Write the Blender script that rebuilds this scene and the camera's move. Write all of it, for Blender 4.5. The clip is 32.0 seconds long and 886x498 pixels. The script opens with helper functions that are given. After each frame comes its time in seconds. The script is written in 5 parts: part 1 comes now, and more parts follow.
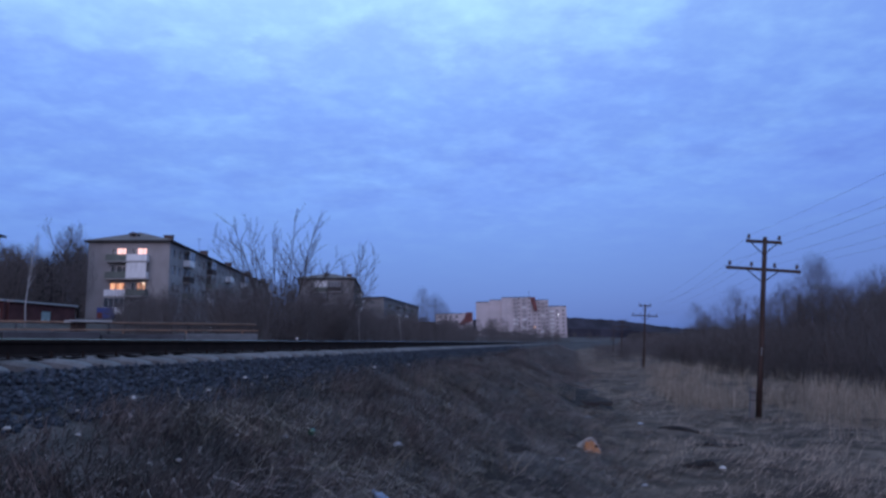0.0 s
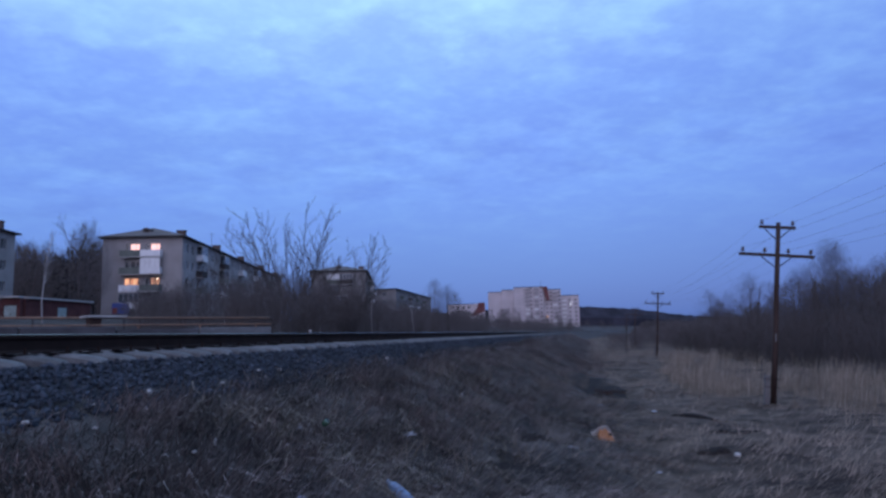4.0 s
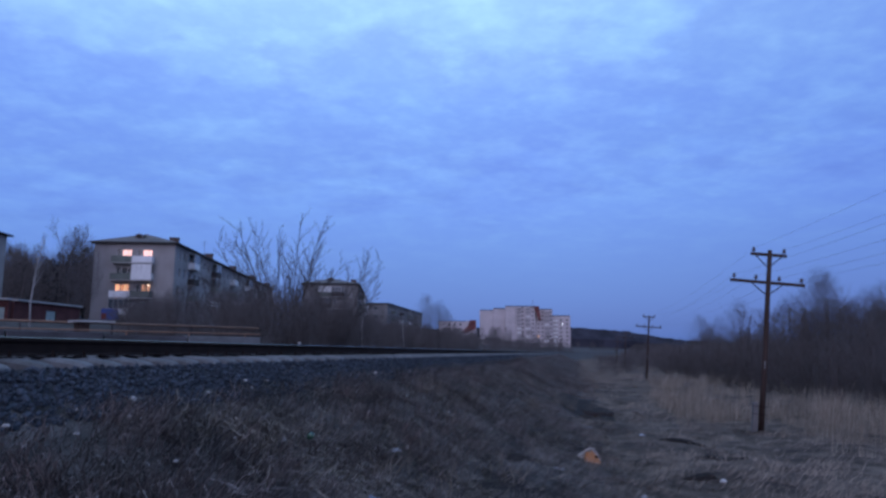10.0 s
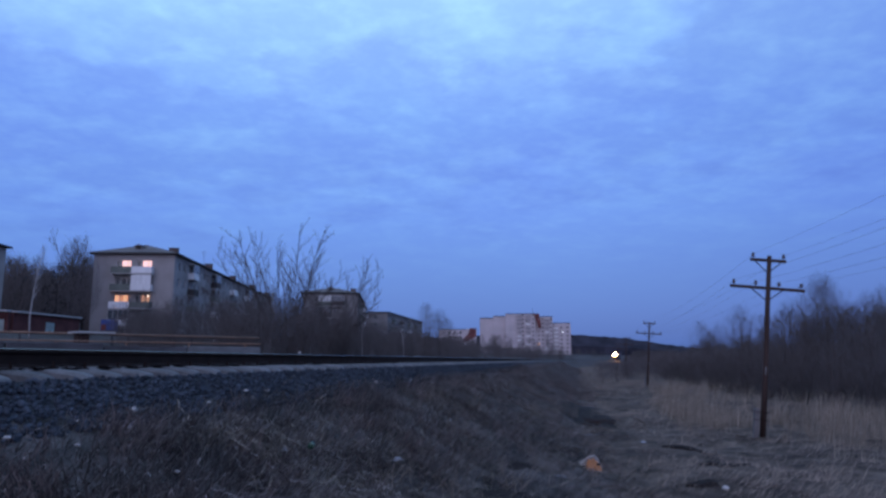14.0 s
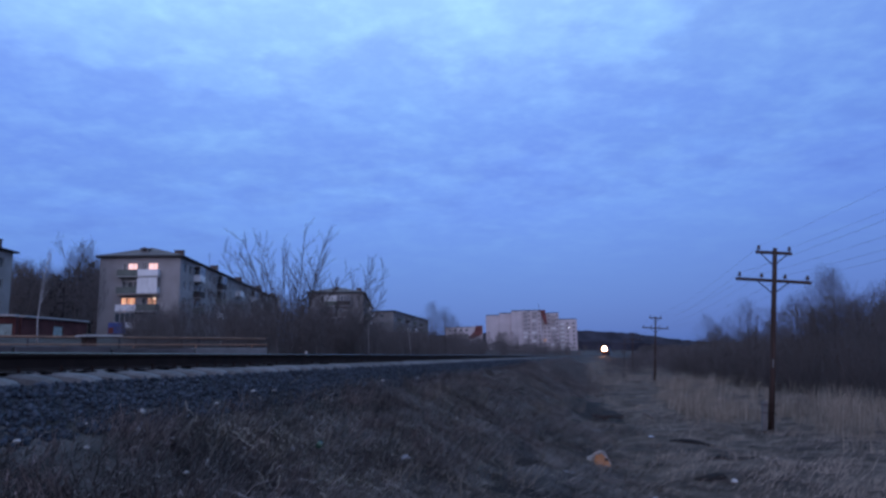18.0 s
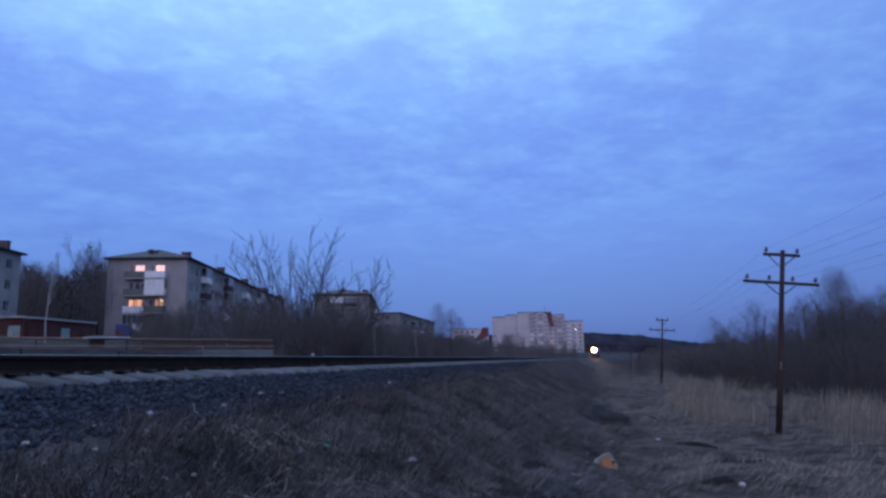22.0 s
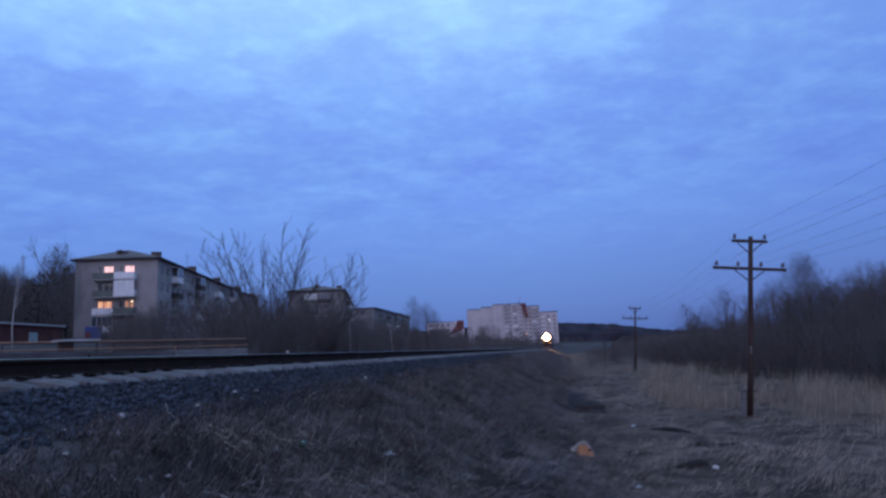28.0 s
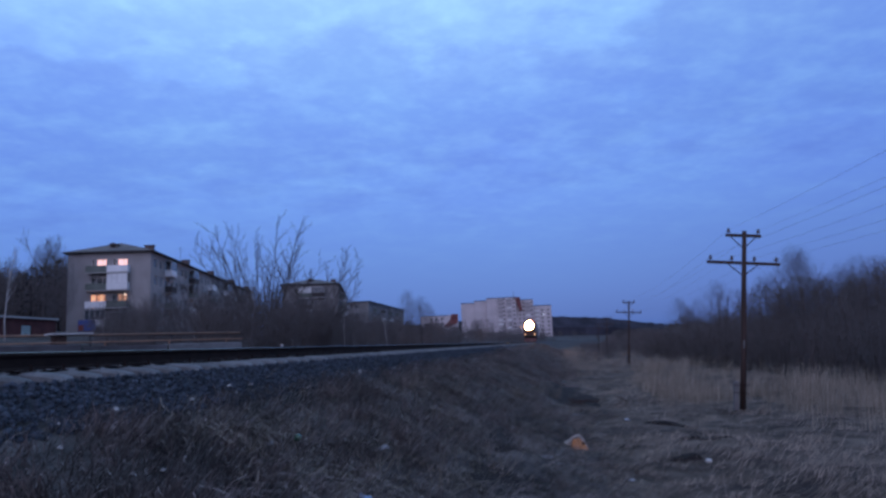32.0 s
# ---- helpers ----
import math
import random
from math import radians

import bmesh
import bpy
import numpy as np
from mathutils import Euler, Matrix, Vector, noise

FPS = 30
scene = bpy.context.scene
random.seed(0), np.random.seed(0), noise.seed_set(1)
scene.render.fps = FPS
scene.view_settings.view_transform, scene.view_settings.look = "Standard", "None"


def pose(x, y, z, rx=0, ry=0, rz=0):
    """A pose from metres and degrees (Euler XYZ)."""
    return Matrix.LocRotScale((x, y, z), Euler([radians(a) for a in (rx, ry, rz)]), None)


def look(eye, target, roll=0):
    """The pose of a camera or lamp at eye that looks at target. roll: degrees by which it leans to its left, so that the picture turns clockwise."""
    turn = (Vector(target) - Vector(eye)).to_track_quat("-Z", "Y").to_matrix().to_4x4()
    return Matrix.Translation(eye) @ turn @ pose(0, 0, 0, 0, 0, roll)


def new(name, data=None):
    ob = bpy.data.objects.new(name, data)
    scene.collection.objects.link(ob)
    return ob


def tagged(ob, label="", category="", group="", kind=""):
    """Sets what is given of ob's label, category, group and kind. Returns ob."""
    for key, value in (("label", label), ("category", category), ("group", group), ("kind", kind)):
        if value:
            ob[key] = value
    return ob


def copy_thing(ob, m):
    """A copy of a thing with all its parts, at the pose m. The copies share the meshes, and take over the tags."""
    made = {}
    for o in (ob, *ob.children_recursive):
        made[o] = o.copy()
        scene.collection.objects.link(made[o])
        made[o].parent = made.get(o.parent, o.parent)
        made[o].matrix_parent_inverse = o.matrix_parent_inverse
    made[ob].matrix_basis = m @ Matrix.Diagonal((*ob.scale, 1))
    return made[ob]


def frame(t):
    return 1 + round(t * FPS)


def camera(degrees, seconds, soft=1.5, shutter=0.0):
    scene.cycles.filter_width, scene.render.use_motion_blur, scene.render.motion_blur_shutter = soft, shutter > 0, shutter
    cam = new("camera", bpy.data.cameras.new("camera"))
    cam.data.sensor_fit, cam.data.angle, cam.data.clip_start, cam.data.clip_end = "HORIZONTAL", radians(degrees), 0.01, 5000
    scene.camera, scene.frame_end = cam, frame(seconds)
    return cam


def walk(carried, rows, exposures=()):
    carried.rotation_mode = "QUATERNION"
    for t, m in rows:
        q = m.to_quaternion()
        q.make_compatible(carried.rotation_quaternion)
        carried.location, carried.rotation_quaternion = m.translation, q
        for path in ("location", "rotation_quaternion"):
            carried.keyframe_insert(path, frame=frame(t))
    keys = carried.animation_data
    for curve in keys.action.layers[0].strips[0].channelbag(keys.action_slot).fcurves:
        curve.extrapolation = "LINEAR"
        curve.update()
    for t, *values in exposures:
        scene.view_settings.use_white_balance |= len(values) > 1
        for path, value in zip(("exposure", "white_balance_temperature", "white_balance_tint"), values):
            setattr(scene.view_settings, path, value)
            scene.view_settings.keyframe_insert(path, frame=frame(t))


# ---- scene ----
cam = camera(64.2, 32.0, soft=2.7)
PATH = [
    (0.0, -0.017, 0.018, -0.101, 97.686, 0.690, -0.806),
    (0.5, -0.001, 0.003, -0.102, 97.558, 1.237, -1.026),
    (1.0, -0.006, 0.006, -0.108, 97.371, 1.553, -1.163),
    (1.5, -0.012, 0.012, -0.105, 96.936, 1.699, -0.953),
    (2.0, -0.020, -0.002, -0.102, 96.513, 1.581, -0.276),
    (2.5, -0.017, 0.016, -0.106, 96.329, 1.658, 0.421),
    (4.5, 0.005, 0.014, -0.110, 97.279, 1.181, -0.075),
    (5.0, 0.014, 0.013, -0.113, 97.483, 0.910, -0.383),
    (5.5, 0.010, 0.013, -0.117, 97.510, 0.954, -0.181),
    (6.0, 0.019, 0.002, -0.113, 97.498, 0.991, 0.131),
    (6.5, 0.026, -0.011, -0.111, 97.580, 0.672, 0.230),
    (7.0, 0.027, -0.002, -0.112, 97.760, 0.303, -0.044),
    (7.5, 0.033, 0.002, -0.113, 97.895, -0.045, -0.415),
    (8.0, 0.034, 0.007, -0.117, 97.925, -0.249, -0.771),
    (8.5, 0.022, 0.002, -0.116, 97.859, -0.431, -0.773),
    (9.0, 0.018, 0.003, -0.115, 97.886, -0.459, -0.670),
    (9.5, 0.018, 0.009, -0.114, 98.045, -0.375, -0.529),
    (10.0, 0.015, 0.007, -0.110, 98.282, -0.409, -0.561),
    (10.5, 0.016, 0.003, -0.110, 98.509, -0.276, -0.657),
    (11.0, 0.019, -0.003, -0.113, 98.760, -0.025, -0.758),
    (11.5, 0.019, 0.002, -0.113, 99.045, 0.133, -0.703),
    (12.0, 0.020, -0.006, -0.113, 99.260, 0.161, -0.797),
    (12.5, 0.019, -0.002, -0.113, 99.249, 0.094, -0.826),
    (13.0, 0.010, 0.011, -0.116, 99.155, -0.045, -0.763),
    (13.5, 0.018, -0.011, -0.112, 99.046, -0.084, -0.652),
    (14.0, 0.012, -0.008, -0.113, 98.949, 0.052, -0.530),
    (14.5, 0.015, -0.005, -0.111, 98.930, 0.180, -0.287),
    (16.5, 0.010, -0.001, -0.118, 98.772, 0.559, 0.054),
    (17.0, 0.011, -0.008, -0.112, 98.760, 0.070, -0.041),
    (17.5, 0.015, -0.008, -0.114, 98.806, 0.457, -0.021),
    (18.0, 0.019, -0.013, -0.117, 98.784, 0.932, 0.003),
    (18.5, 0.014, -0.009, -0.119, 98.853, 1.075, 0.019),
    (19.0, 0.015, -0.007, -0.114, 98.936, 1.069, 0.078),
    (19.5, 0.012, -0.001, -0.114, 99.007, 0.913, 0.147),
    (20.0, 0.012, -0.010, -0.113, 99.058, 0.793, 0.170),
    (20.5, 0.009, -0.004, -0.118, 99.043, 0.784, 0.206),
    (21.0, 0.004, 0.006, -0.116, 98.985, 0.765, 0.302),
    (21.5, 0.012, -0.008, -0.116, 98.946, 0.843, 0.404),
    (22.0, 0.011, -0.014, -0.110, 98.939, 0.854, 0.487),
    (22.5, 0.010, -0.012, -0.114, 99.069, 0.815, 0.542),
    (23.0, 0.011, -0.013, -0.115, 99.249, 0.775, 0.596),
    (23.5, 0.006, 0.003, -0.118, 99.411, 0.848, 0.545),
    (24.0, 0.009, -0.004, -0.117, 99.446, 1.062, 0.537),
    (24.5, 0.013, -0.008, -0.115, 99.399, 1.335, 0.361),
    (25.0, 0.002, 0.010, -0.115, 99.284, 1.105, -0.128),
    (25.5, 0.008, -0.004, -0.115, 99.150, 1.374, -0.448),
    (26.0, 0.013, -0.003, -0.117, 98.978, 2.666, -0.653),
    (26.5, 0.010, 0.008, -0.121, 98.872, 2.664, -0.984),
    (28.5, 0.020, -0.005, -0.117, 98.312, 2.479, -1.476),
    (29.0, 0.014, -0.001, -0.115, 98.356, 2.650, -1.323),
    (29.5, 0.025, -0.023, -0.114, 98.497, 2.640, -1.069),
    (30.0, 0.020, -0.014, -0.115, 98.723, 2.511, -0.861),
    (30.5, 0.020, -0.000, -0.117, 98.624, 2.728, -0.743),
    (31.0, 0.017, 0.007, -0.119, 98.353, 2.749, -1.018),
    (31.5, 0.014, 0.005, -0.118, 98.040, 2.614, -1.345),
    (32.0, 0.006, 0.005, -0.114, 97.849, 2.396, -1.912),
]
walk(cam, [(r[0], pose(*r[1:])) for r in PATH],
     [(0, 0.06, 6500, 10), (8, 0.06, 6500, 10), (12.0, -0.07, 6230, 10), (20, -0.09, 6210, 10), (32, -0.13, 6180, 10)])

# ---- plan: s runs along the track, p to its side, z = 0 at the rail heads ----
AZ = radians(11.1)
US, UC = math.sin(AZ), math.cos(AZ)
CURVE = 3.2e-4


def centre(s):
    """Side offset of the track's axis at s."""
    d = min(max(s - 200.0, 0.0), 700.0)
    return -6.3 + CURVE * d * d


def place(p, s, z=0.0):
    return Vector((p * UC + s * US, -p * US + s * UC, z))


def plan(x, y):
    """p and s of a place."""
    return x * UC - y * US, x * US + y * UC


YAW = -math.degrees(AZ)   # a thing whose y runs along the track


def at(p, s, z=0.0, turn=0.0):
    v = place(p, s, z)
    return pose(v.x, v.y, v.z, 0, 0, YAW + turn)

# ---- world and light: dusk under broken cloud ----
world = bpy.data.worlds.new("dusk_sky")
scene.world = world
world.use_nodes = True


def sky_nodes():
    nt = world.node_tree
    nt.nodes.clear()
    N, L = nt.nodes.new, nt.links.new
    out, bg = N("ShaderNodeOutputWorld"), N("ShaderNodeBackground")
    co, sep = N("ShaderNodeTexCoord"), N("ShaderNodeSeparateXYZ")
    L(co.outputs["Generated"], sep.inputs[0])
    sky = N("ShaderNodeTexSky")
    sky.sky_type = "NISHITA"
    sky.sun_disc = False
    sky.sun_elevation, sky.sun_rotation = radians(1.5), radians(205)
    grad = N("ShaderNodeValToRGB")
    L(sep.outputs[2], grad.inputs[0])
    e = grad.color_ramp.elements
    e[0].position, e[0].color = 0.0, (0.078, 0.165, 0.46, 1)
    e[1].position, e[1].color = 1.0, (0.30, 0.52, 0.93, 1)
    for pos, c in ((0.07, (0.112, 0.235, 0.64, 1)), (0.2, (0.175, 0.345, 0.88, 1)), (0.33, (0.235, 0.45, 1.02, 1)), (0.5, (0.345, 0.61, 1.10, 1))):
        n = e.new(pos)
        n.color = c
    # the cloud sheet: direction cast on a flat ceiling
    up = N("ShaderNodeMath")
    up.operation = "MAXIMUM"
    L(sep.outputs[2], up.inputs[0])
    up.inputs[1].default_value = 0.0
    lift = N("ShaderNodeMath")
    lift.operation = "ADD"
    L(up.outputs[0], lift.inputs[0])
    lift.inputs[1].default_value = 0.16
    div = N("ShaderNodeVectorMath")
    div.operation = "DIVIDE"
    comb = N("ShaderNodeCombineXYZ")
    for k in range(3):
        L(lift.outputs[0], comb.inputs[k])
    L(co.outputs["Generated"], div.inputs[0])
    L(comb.outputs[0], div.inputs[1])
    def clouds(scale, detail, lo, hi, seed, squash):
        mp = N("ShaderNodeMapping")
        mp.inputs["Scale"].default_value = (scale, scale * squash, 0.0)
        mp.inputs["Location"].default_value = (seed, seed * 0.7, 0)
        L(div.outputs[0], mp.inputs[0])
        nz = N("ShaderNodeTexNoise")
        nz.inputs["Scale"].default_value = 1.0
        nz.inputs["Detail"].default_value = detail
        nz.inputs["Roughness"].default_value = 0.55
        nz.inputs["Distortion"].default_value = 0.12
        L(mp.outputs[0], nz.inputs["Vector"])
        mr = N("ShaderNodeMapRange")
        mr.inputs["From Min"].default_value, mr.inputs["From Max"].default_value = lo, hi
        L(nz.outputs["Fac"], mr.inputs["Value"])
        return mr.outputs[0]
    big = clouds(1.25, 5, 0.40, 0.60, 5.3, 1.0)
    ragged = clouds(3.4, 8, 0.25, 0.75, 2.1, 1.1)
    small = clouds(5.2, 8, 0.46, 0.70, 9.2, 1.15)
    ripple = clouds(21.0, 7, 0.42, 0.66, 1.4, 1.0)
    def mix(a, b, fac, kind="MIX"):
        m = N("ShaderNodeMix")
        m.data_type, m.blend_type = "RGBA", kind
        for sock, v in ((m.inputs["Factor"], fac), (m.inputs[6], a), (m.inputs[7], b)):
            if hasattr(v, "is_linked"):
                L(v, sock)
            else:
                sock.default_value = v
        return m.outputs[2]
    def times(v, k):
        m = N("ShaderNodeMath")
        m.operation = "MULTIPLY"
        L(v, m.inputs[0])
        m.inputs[1].default_value = k
        return m.outputs[0]
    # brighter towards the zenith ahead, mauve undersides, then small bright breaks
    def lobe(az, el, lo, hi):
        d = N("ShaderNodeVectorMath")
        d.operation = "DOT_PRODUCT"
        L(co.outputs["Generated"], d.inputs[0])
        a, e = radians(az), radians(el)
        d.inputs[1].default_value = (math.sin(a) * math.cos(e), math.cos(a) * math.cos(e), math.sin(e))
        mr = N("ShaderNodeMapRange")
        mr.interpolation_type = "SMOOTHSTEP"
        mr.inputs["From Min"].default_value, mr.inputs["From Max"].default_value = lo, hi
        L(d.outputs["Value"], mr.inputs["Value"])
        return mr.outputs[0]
    # the cloud sheet thins into haze near the horizon
    fade = N("ShaderNodeMapRange")
    fade.interpolation_type = "SMOOTHSTEP"
    fade.inputs["From Min"].default_value, fade.inputs["From Max"].default_value = 0.05, 0.30
    L(sep.outputs[2], fade.inputs["Value"])
    def both(a, b):
        m = N("ShaderNodeMath")
        m.operation = "MULTIPLY"
        L(a, m.inputs[0])
        L(b, m.inputs[1])
        return m.outputs[0]
    # a ragged bank of mauve cloud across the sky ahead, higher on one side
    def mad(a, k, c):
        m = N("ShaderNodeMath")
        m.operation = "MULTIPLY_ADD"
        L(a, m.inputs[0])
        m.inputs[1].default_value = k
        if hasattr(c, "is_linked"):
            L(c, m.inputs[2])
        else:
            m.inputs[2].default_value = c
        return m.outputs[0]
    height = mad(ragged, 0.16, mad(sep.outputs[0], -0.07, mad(sep.outputs[2], 1.0, -0.08)))
    def edge(lo, hi):
        mr = N("ShaderNodeMapRange")
        mr.interpolation_type = "SMOOTHSTEP"
        mr.inputs["From Min"].default_value, mr.inputs["From Max"].default_value = lo, hi
        L(height, mr.inputs["Value"])
        return mr.outputs[0]
    bank = both(edge(0.18, 0.29), edge(0.425, 0.375))
    base = mix(grad.outputs[0], (0.78, 0.80, 0.88, 1), lobe(54, 14, 0.70, 1.0), "MULTIPLY")
    base = mix(base, (1.30, 1.29, 1.08, 1), lobe(-8, 44, 0.84, 1.0), "MULTIPLY")
    dark = mix(base, (0.84, 0.80, 0.97, 1), times(both(big, fade.outputs[0]), 0.5), "MULTIPLY")
    dark = mix(dark, (0.80, 0.79, 0.89, 1), times(bank, 0.8), "MULTIPLY")
    lit = mix(dark, (1.34, 1.33, 1.08, 1), times(both(small, fade.outputs[0]), 0.68), "MULTIPLY")
    lit = mix(lit, (1.15, 1.14, 1.03, 1), times(both(ripple, fade.outputs[0]), 0.55), "MULTIPLY")
    # pale blue lobe behind the eye, out of view, added to light ground and walls
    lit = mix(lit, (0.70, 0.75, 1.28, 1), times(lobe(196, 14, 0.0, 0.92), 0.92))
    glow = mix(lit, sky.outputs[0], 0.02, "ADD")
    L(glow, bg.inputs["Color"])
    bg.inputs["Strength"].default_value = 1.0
    L(bg.outputs[0], out.inputs[0])


sky_nodes()
sun_data = bpy.data.lights.new("sun", "SUN")
sun_data.energy, sun_data.angle, sun_data.color = 0.28, radians(40), (1.0, 0.88, 0.95)
sun = new("sun", sun_data)
sun.matrix_world = look((-30, -80, 45), (0, 20, 0))
scene.view_settings.exposure = 0.0

# ---- materials ----
def material(name, colour, rough=0.8, var=0.25, scale=6.0, fine=60.0, bump=0.2, depth=0.01, metal=0.0, tint=None, rand=0.0, island=0.0, stretch=(1, 1, 1)):
    """A surface with broad stains, fine grain and relief, at real-world size."""
    m = bpy.data.materials.new(name)
    m.use_nodes = True
    nt = m.node_tree
    N, L = nt.nodes.new, nt.links.new
    b = nt.nodes["Principled BSDF"]
    b.inputs["Metallic"].default_value = metal
    if rough > 0.75:
        b.inputs["Specular IOR Level"].default_value = 0.12
    co = N("ShaderNodeTexCoord")
    mp = N("ShaderNodeMapping")
    mp.inputs["Scale"].default_value = stretch
    L(co.outputs["Object"], mp.inputs[0])
    def grain(sc, det):
        n = N("ShaderNodeTexNoise")
        n.inputs["Scale"].default_value, n.inputs["Detail"].default_value = sc, det
        L(mp.outputs[0], n.inputs["Vector"])
        return n.outputs["Fac"]
    broad, tight = grain(scale, 4), grain(fine, 3)
    ramp = N("ShaderNodeValToRGB")
    e = ramp.color_ramp.elements
    lo = [max(c * (1 - var), 0) for c in colour]
    hi = [min(c * (1 + var), 1) for c in (tint or colour)]
    e[0].position, e[0].color = 0.3, (*lo, 1)
    e[1].position, e[1].color = 0.7, (*hi, 1)
    L(broad, ramp.inputs[0])
    mx = N("ShaderNodeMix")
    mx.data_type, mx.blend_type = "RGBA", "OVERLAY"
    mx.inputs["Factor"].default_value = min(var * 1.2, 0.6)
    L(ramp.outputs[0], mx.inputs[6])
    L(tight, mx.inputs[7])
    col = mx.outputs[2]
    for amount, info, out in ((rand, "ShaderNodeObjectInfo", "Random"), (island, "ShaderNodeNewGeometry", "Random Per Island")):
        if amount:
            o = N(info)
            mr = N("ShaderNodeMapRange")
            mr.inputs["To Min"].default_value, mr.inputs["To Max"].default_value = 1 - amount, 1 + amount
            L(o.outputs[out], mr.inputs["Value"])
            vm = N("ShaderNodeVectorMath")
            vm.operation = "SCALE"
            L(col, vm.inputs[0])
            L(mr.outputs[0], vm.inputs["Scale"])
            col = vm.outputs[0]
    L(col, b.inputs["Base Color"])
    rr = N("ShaderNodeMapRange")
    rr.inputs["To Min"].default_value, rr.inputs["To Max"].default_value = max(rough - 0.12, 0.03), min(rough + 0.12, 1)
    L(broad, rr.inputs["Value"])
    L(rr.outputs[0], b.inputs["Roughness"])
    if bump:
        bp = N("ShaderNodeBump")
        bp.inputs["Strength"].default_value, bp.inputs["Distance"].default_value = bump, depth
        L(tight, bp.inputs["Height"])
        L(bp.outputs[0], b.inputs["Normal"])
    return m


def glow(name, colour, power):
    m = bpy.data.materials.new(name)
    m.use_nodes = True
    b = m.node_tree.nodes["Principled BSDF"]
    b.inputs["Base Color"].default_value = (*colour, 1)
    b.inputs["Emission Color"].default_value = (*colour, 1)
    b.inputs["Emission Strength"].default_value = power
    b.inputs["Roughness"].default_value = 0.4
    return m


def glass(name, colour=(0.05, 0.06, 0.07)):
    m = bpy.data.materials.new(name)
    m.use_nodes = True
    b = m.node_tree.nodes["Principled BSDF"]
    b.inputs["Base Color"].default_value = (*colour, 1)
    b.inputs["Roughness"].default_value = 0.08
    b.inputs["Specular IOR Level"].default_value = 0.6
    return m


def earth_material(name, colour, tint):
    """Dead turf over brown soil: patches of pale straw, dark damp soil and ash."""
    m = material(name, colour, 0.95, 0.5, 1.6, 22, 1.0, 0.05, tint=tint)
    nt = m.node_tree
    N, L = nt.nodes.new, nt.links.new
    b = nt.nodes["Principled BSDF"]
    col = b.inputs["Base Color"].links[0].from_socket
    co = N("ShaderNodeTexCoord")
    n = N("ShaderNodeTexNoise")
    n.inputs["Scale"].default_value, n.inputs["Detail"].default_value = 0.22, 6
    L(co.outputs["Object"], n.inputs["Vector"])
    mr = N("ShaderNodeMapRange")
    mr.inputs["From Min"].default_value, mr.inputs["From Max"].default_value = 0.5, 0.68
    L(n.outputs["Fac"], mr.inputs["Value"])
    mx = N("ShaderNodeMix")
    mx.data_type = "RGBA"
    L(mr.outputs[0], mx.inputs["Factor"])
    L(col, mx.inputs[6])
    mx.inputs[7].default_value = (0.030, 0.022, 0.020, 1)
    L(mx.outputs[2], b.inputs["Base Color"])
    return m


M_TURF = earth_material("turf", (0.042, 0.041, 0.040), (0.076, 0.069, 0.066))
M_LITTER = earth_material("straw_litter", (0.050, 0.041, 0.035), (0.105, 0.082, 0.067))
M_BALLAST = material("crushed_granite", (0.046, 0.056, 0.072), 0.85, 0.3, 3, 40, 0.5, 0.01, rand=0.45, island=0.45)
M_BALLAST_BED = material("ballast_bed", (0.034, 0.036, 0.042), 0.95, 0.5, 5, 26, 1.0, 0.05)
M_CONCRETE = material("old_concrete", (0.34, 0.33, 0.32), 0.9, 0.2, 2.5, 50, 0.3, 0.006, rand=0.15)
M_SLAB = material("platform_concrete", (0.16, 0.155, 0.15), 0.9, 0.3, 1.2, 40, 0.4, 0.008, rand=0.2)
M_RAIL = material("rusty_rail", (0.020, 0.013, 0.011), 0.95, 0.3, 4, 80, 0.3, 0.002)
M_RAILHEAD = material("polished_rail_head", (0.35, 0.34, 0.33), 0.22, 0.1, 3, 60, 0.05, 0.001, metal=1.0)
M_RUST = material("rusty_pipe_paint", (0.19, 0.10, 0.06), 0.6, 0.3, 3, 60, 0.2, 0.002)
M_POLE = material("creosoted_wood", (0.05, 0.034, 0.03), 0.85, 0.3, 2, 30, 0.5, 0.006, stretch=(8, 8, 0.6))
M_POLE_POST = material("concrete_stub", (0.13, 0.125, 0.125), 0.9, 0.2, 3, 40, 0.3, 0.005)
M_PORCELAIN = material("dark_porcelain", (0.05, 0.03, 0.03), 0.25, 0.1, 8, 40, 0.0)
M_WIRE = material("wire_steel", (0.05, 0.05, 0.055), 0.6, 0.1, 8, 40, 0.0)
M_BARK = material("grey_bark", (0.078, 0.068, 0.066), 0.9, 0.3, 2, 30, 0.5, 0.01, rand=0.2)
M_TWIG = material("brown_twigs", (0.080, 0.069, 0.068), 0.9, 0.2, 2, 30, 0.0, rand=0.25)
M_BIRCH = material("birch_bark", (0.30, 0.285, 0.28), 0.85, 0.35, 3, 30, 0.3, 0.005, stretch=(1, 1, 5))
M_FIR = material("dark_needles", (0.042, 0.037, 0.039), 0.95, 0.4, 0.5, 6, 0.0, rand=0.3)
M_STRAW = material("dry_straw", (0.235, 0.198, 0.158), 0.9, 0.25, 3, 30, 0.0, island=0.45)
M_STRAW_DARK = material("matted_dead_grass", (0.186, 0.196, 0.188), 0.95, 0.42, 1.3, 14, 0.0, island=0.65, tint=(0.243, 0.196, 0.186))
M_SLEEPER = material("grimy_sleeper_concrete", (0.140, 0.143, 0.147), 0.92, 0.3, 3, 40, 0.4, 0.006, rand=0.25)
# the far ridge's distance haze is put into this bluish colour
M_HILL = material("far_woodland", (0.030, 0.031, 0.042), 0.95, 0.4, 0.03, 0.4, 0.0)
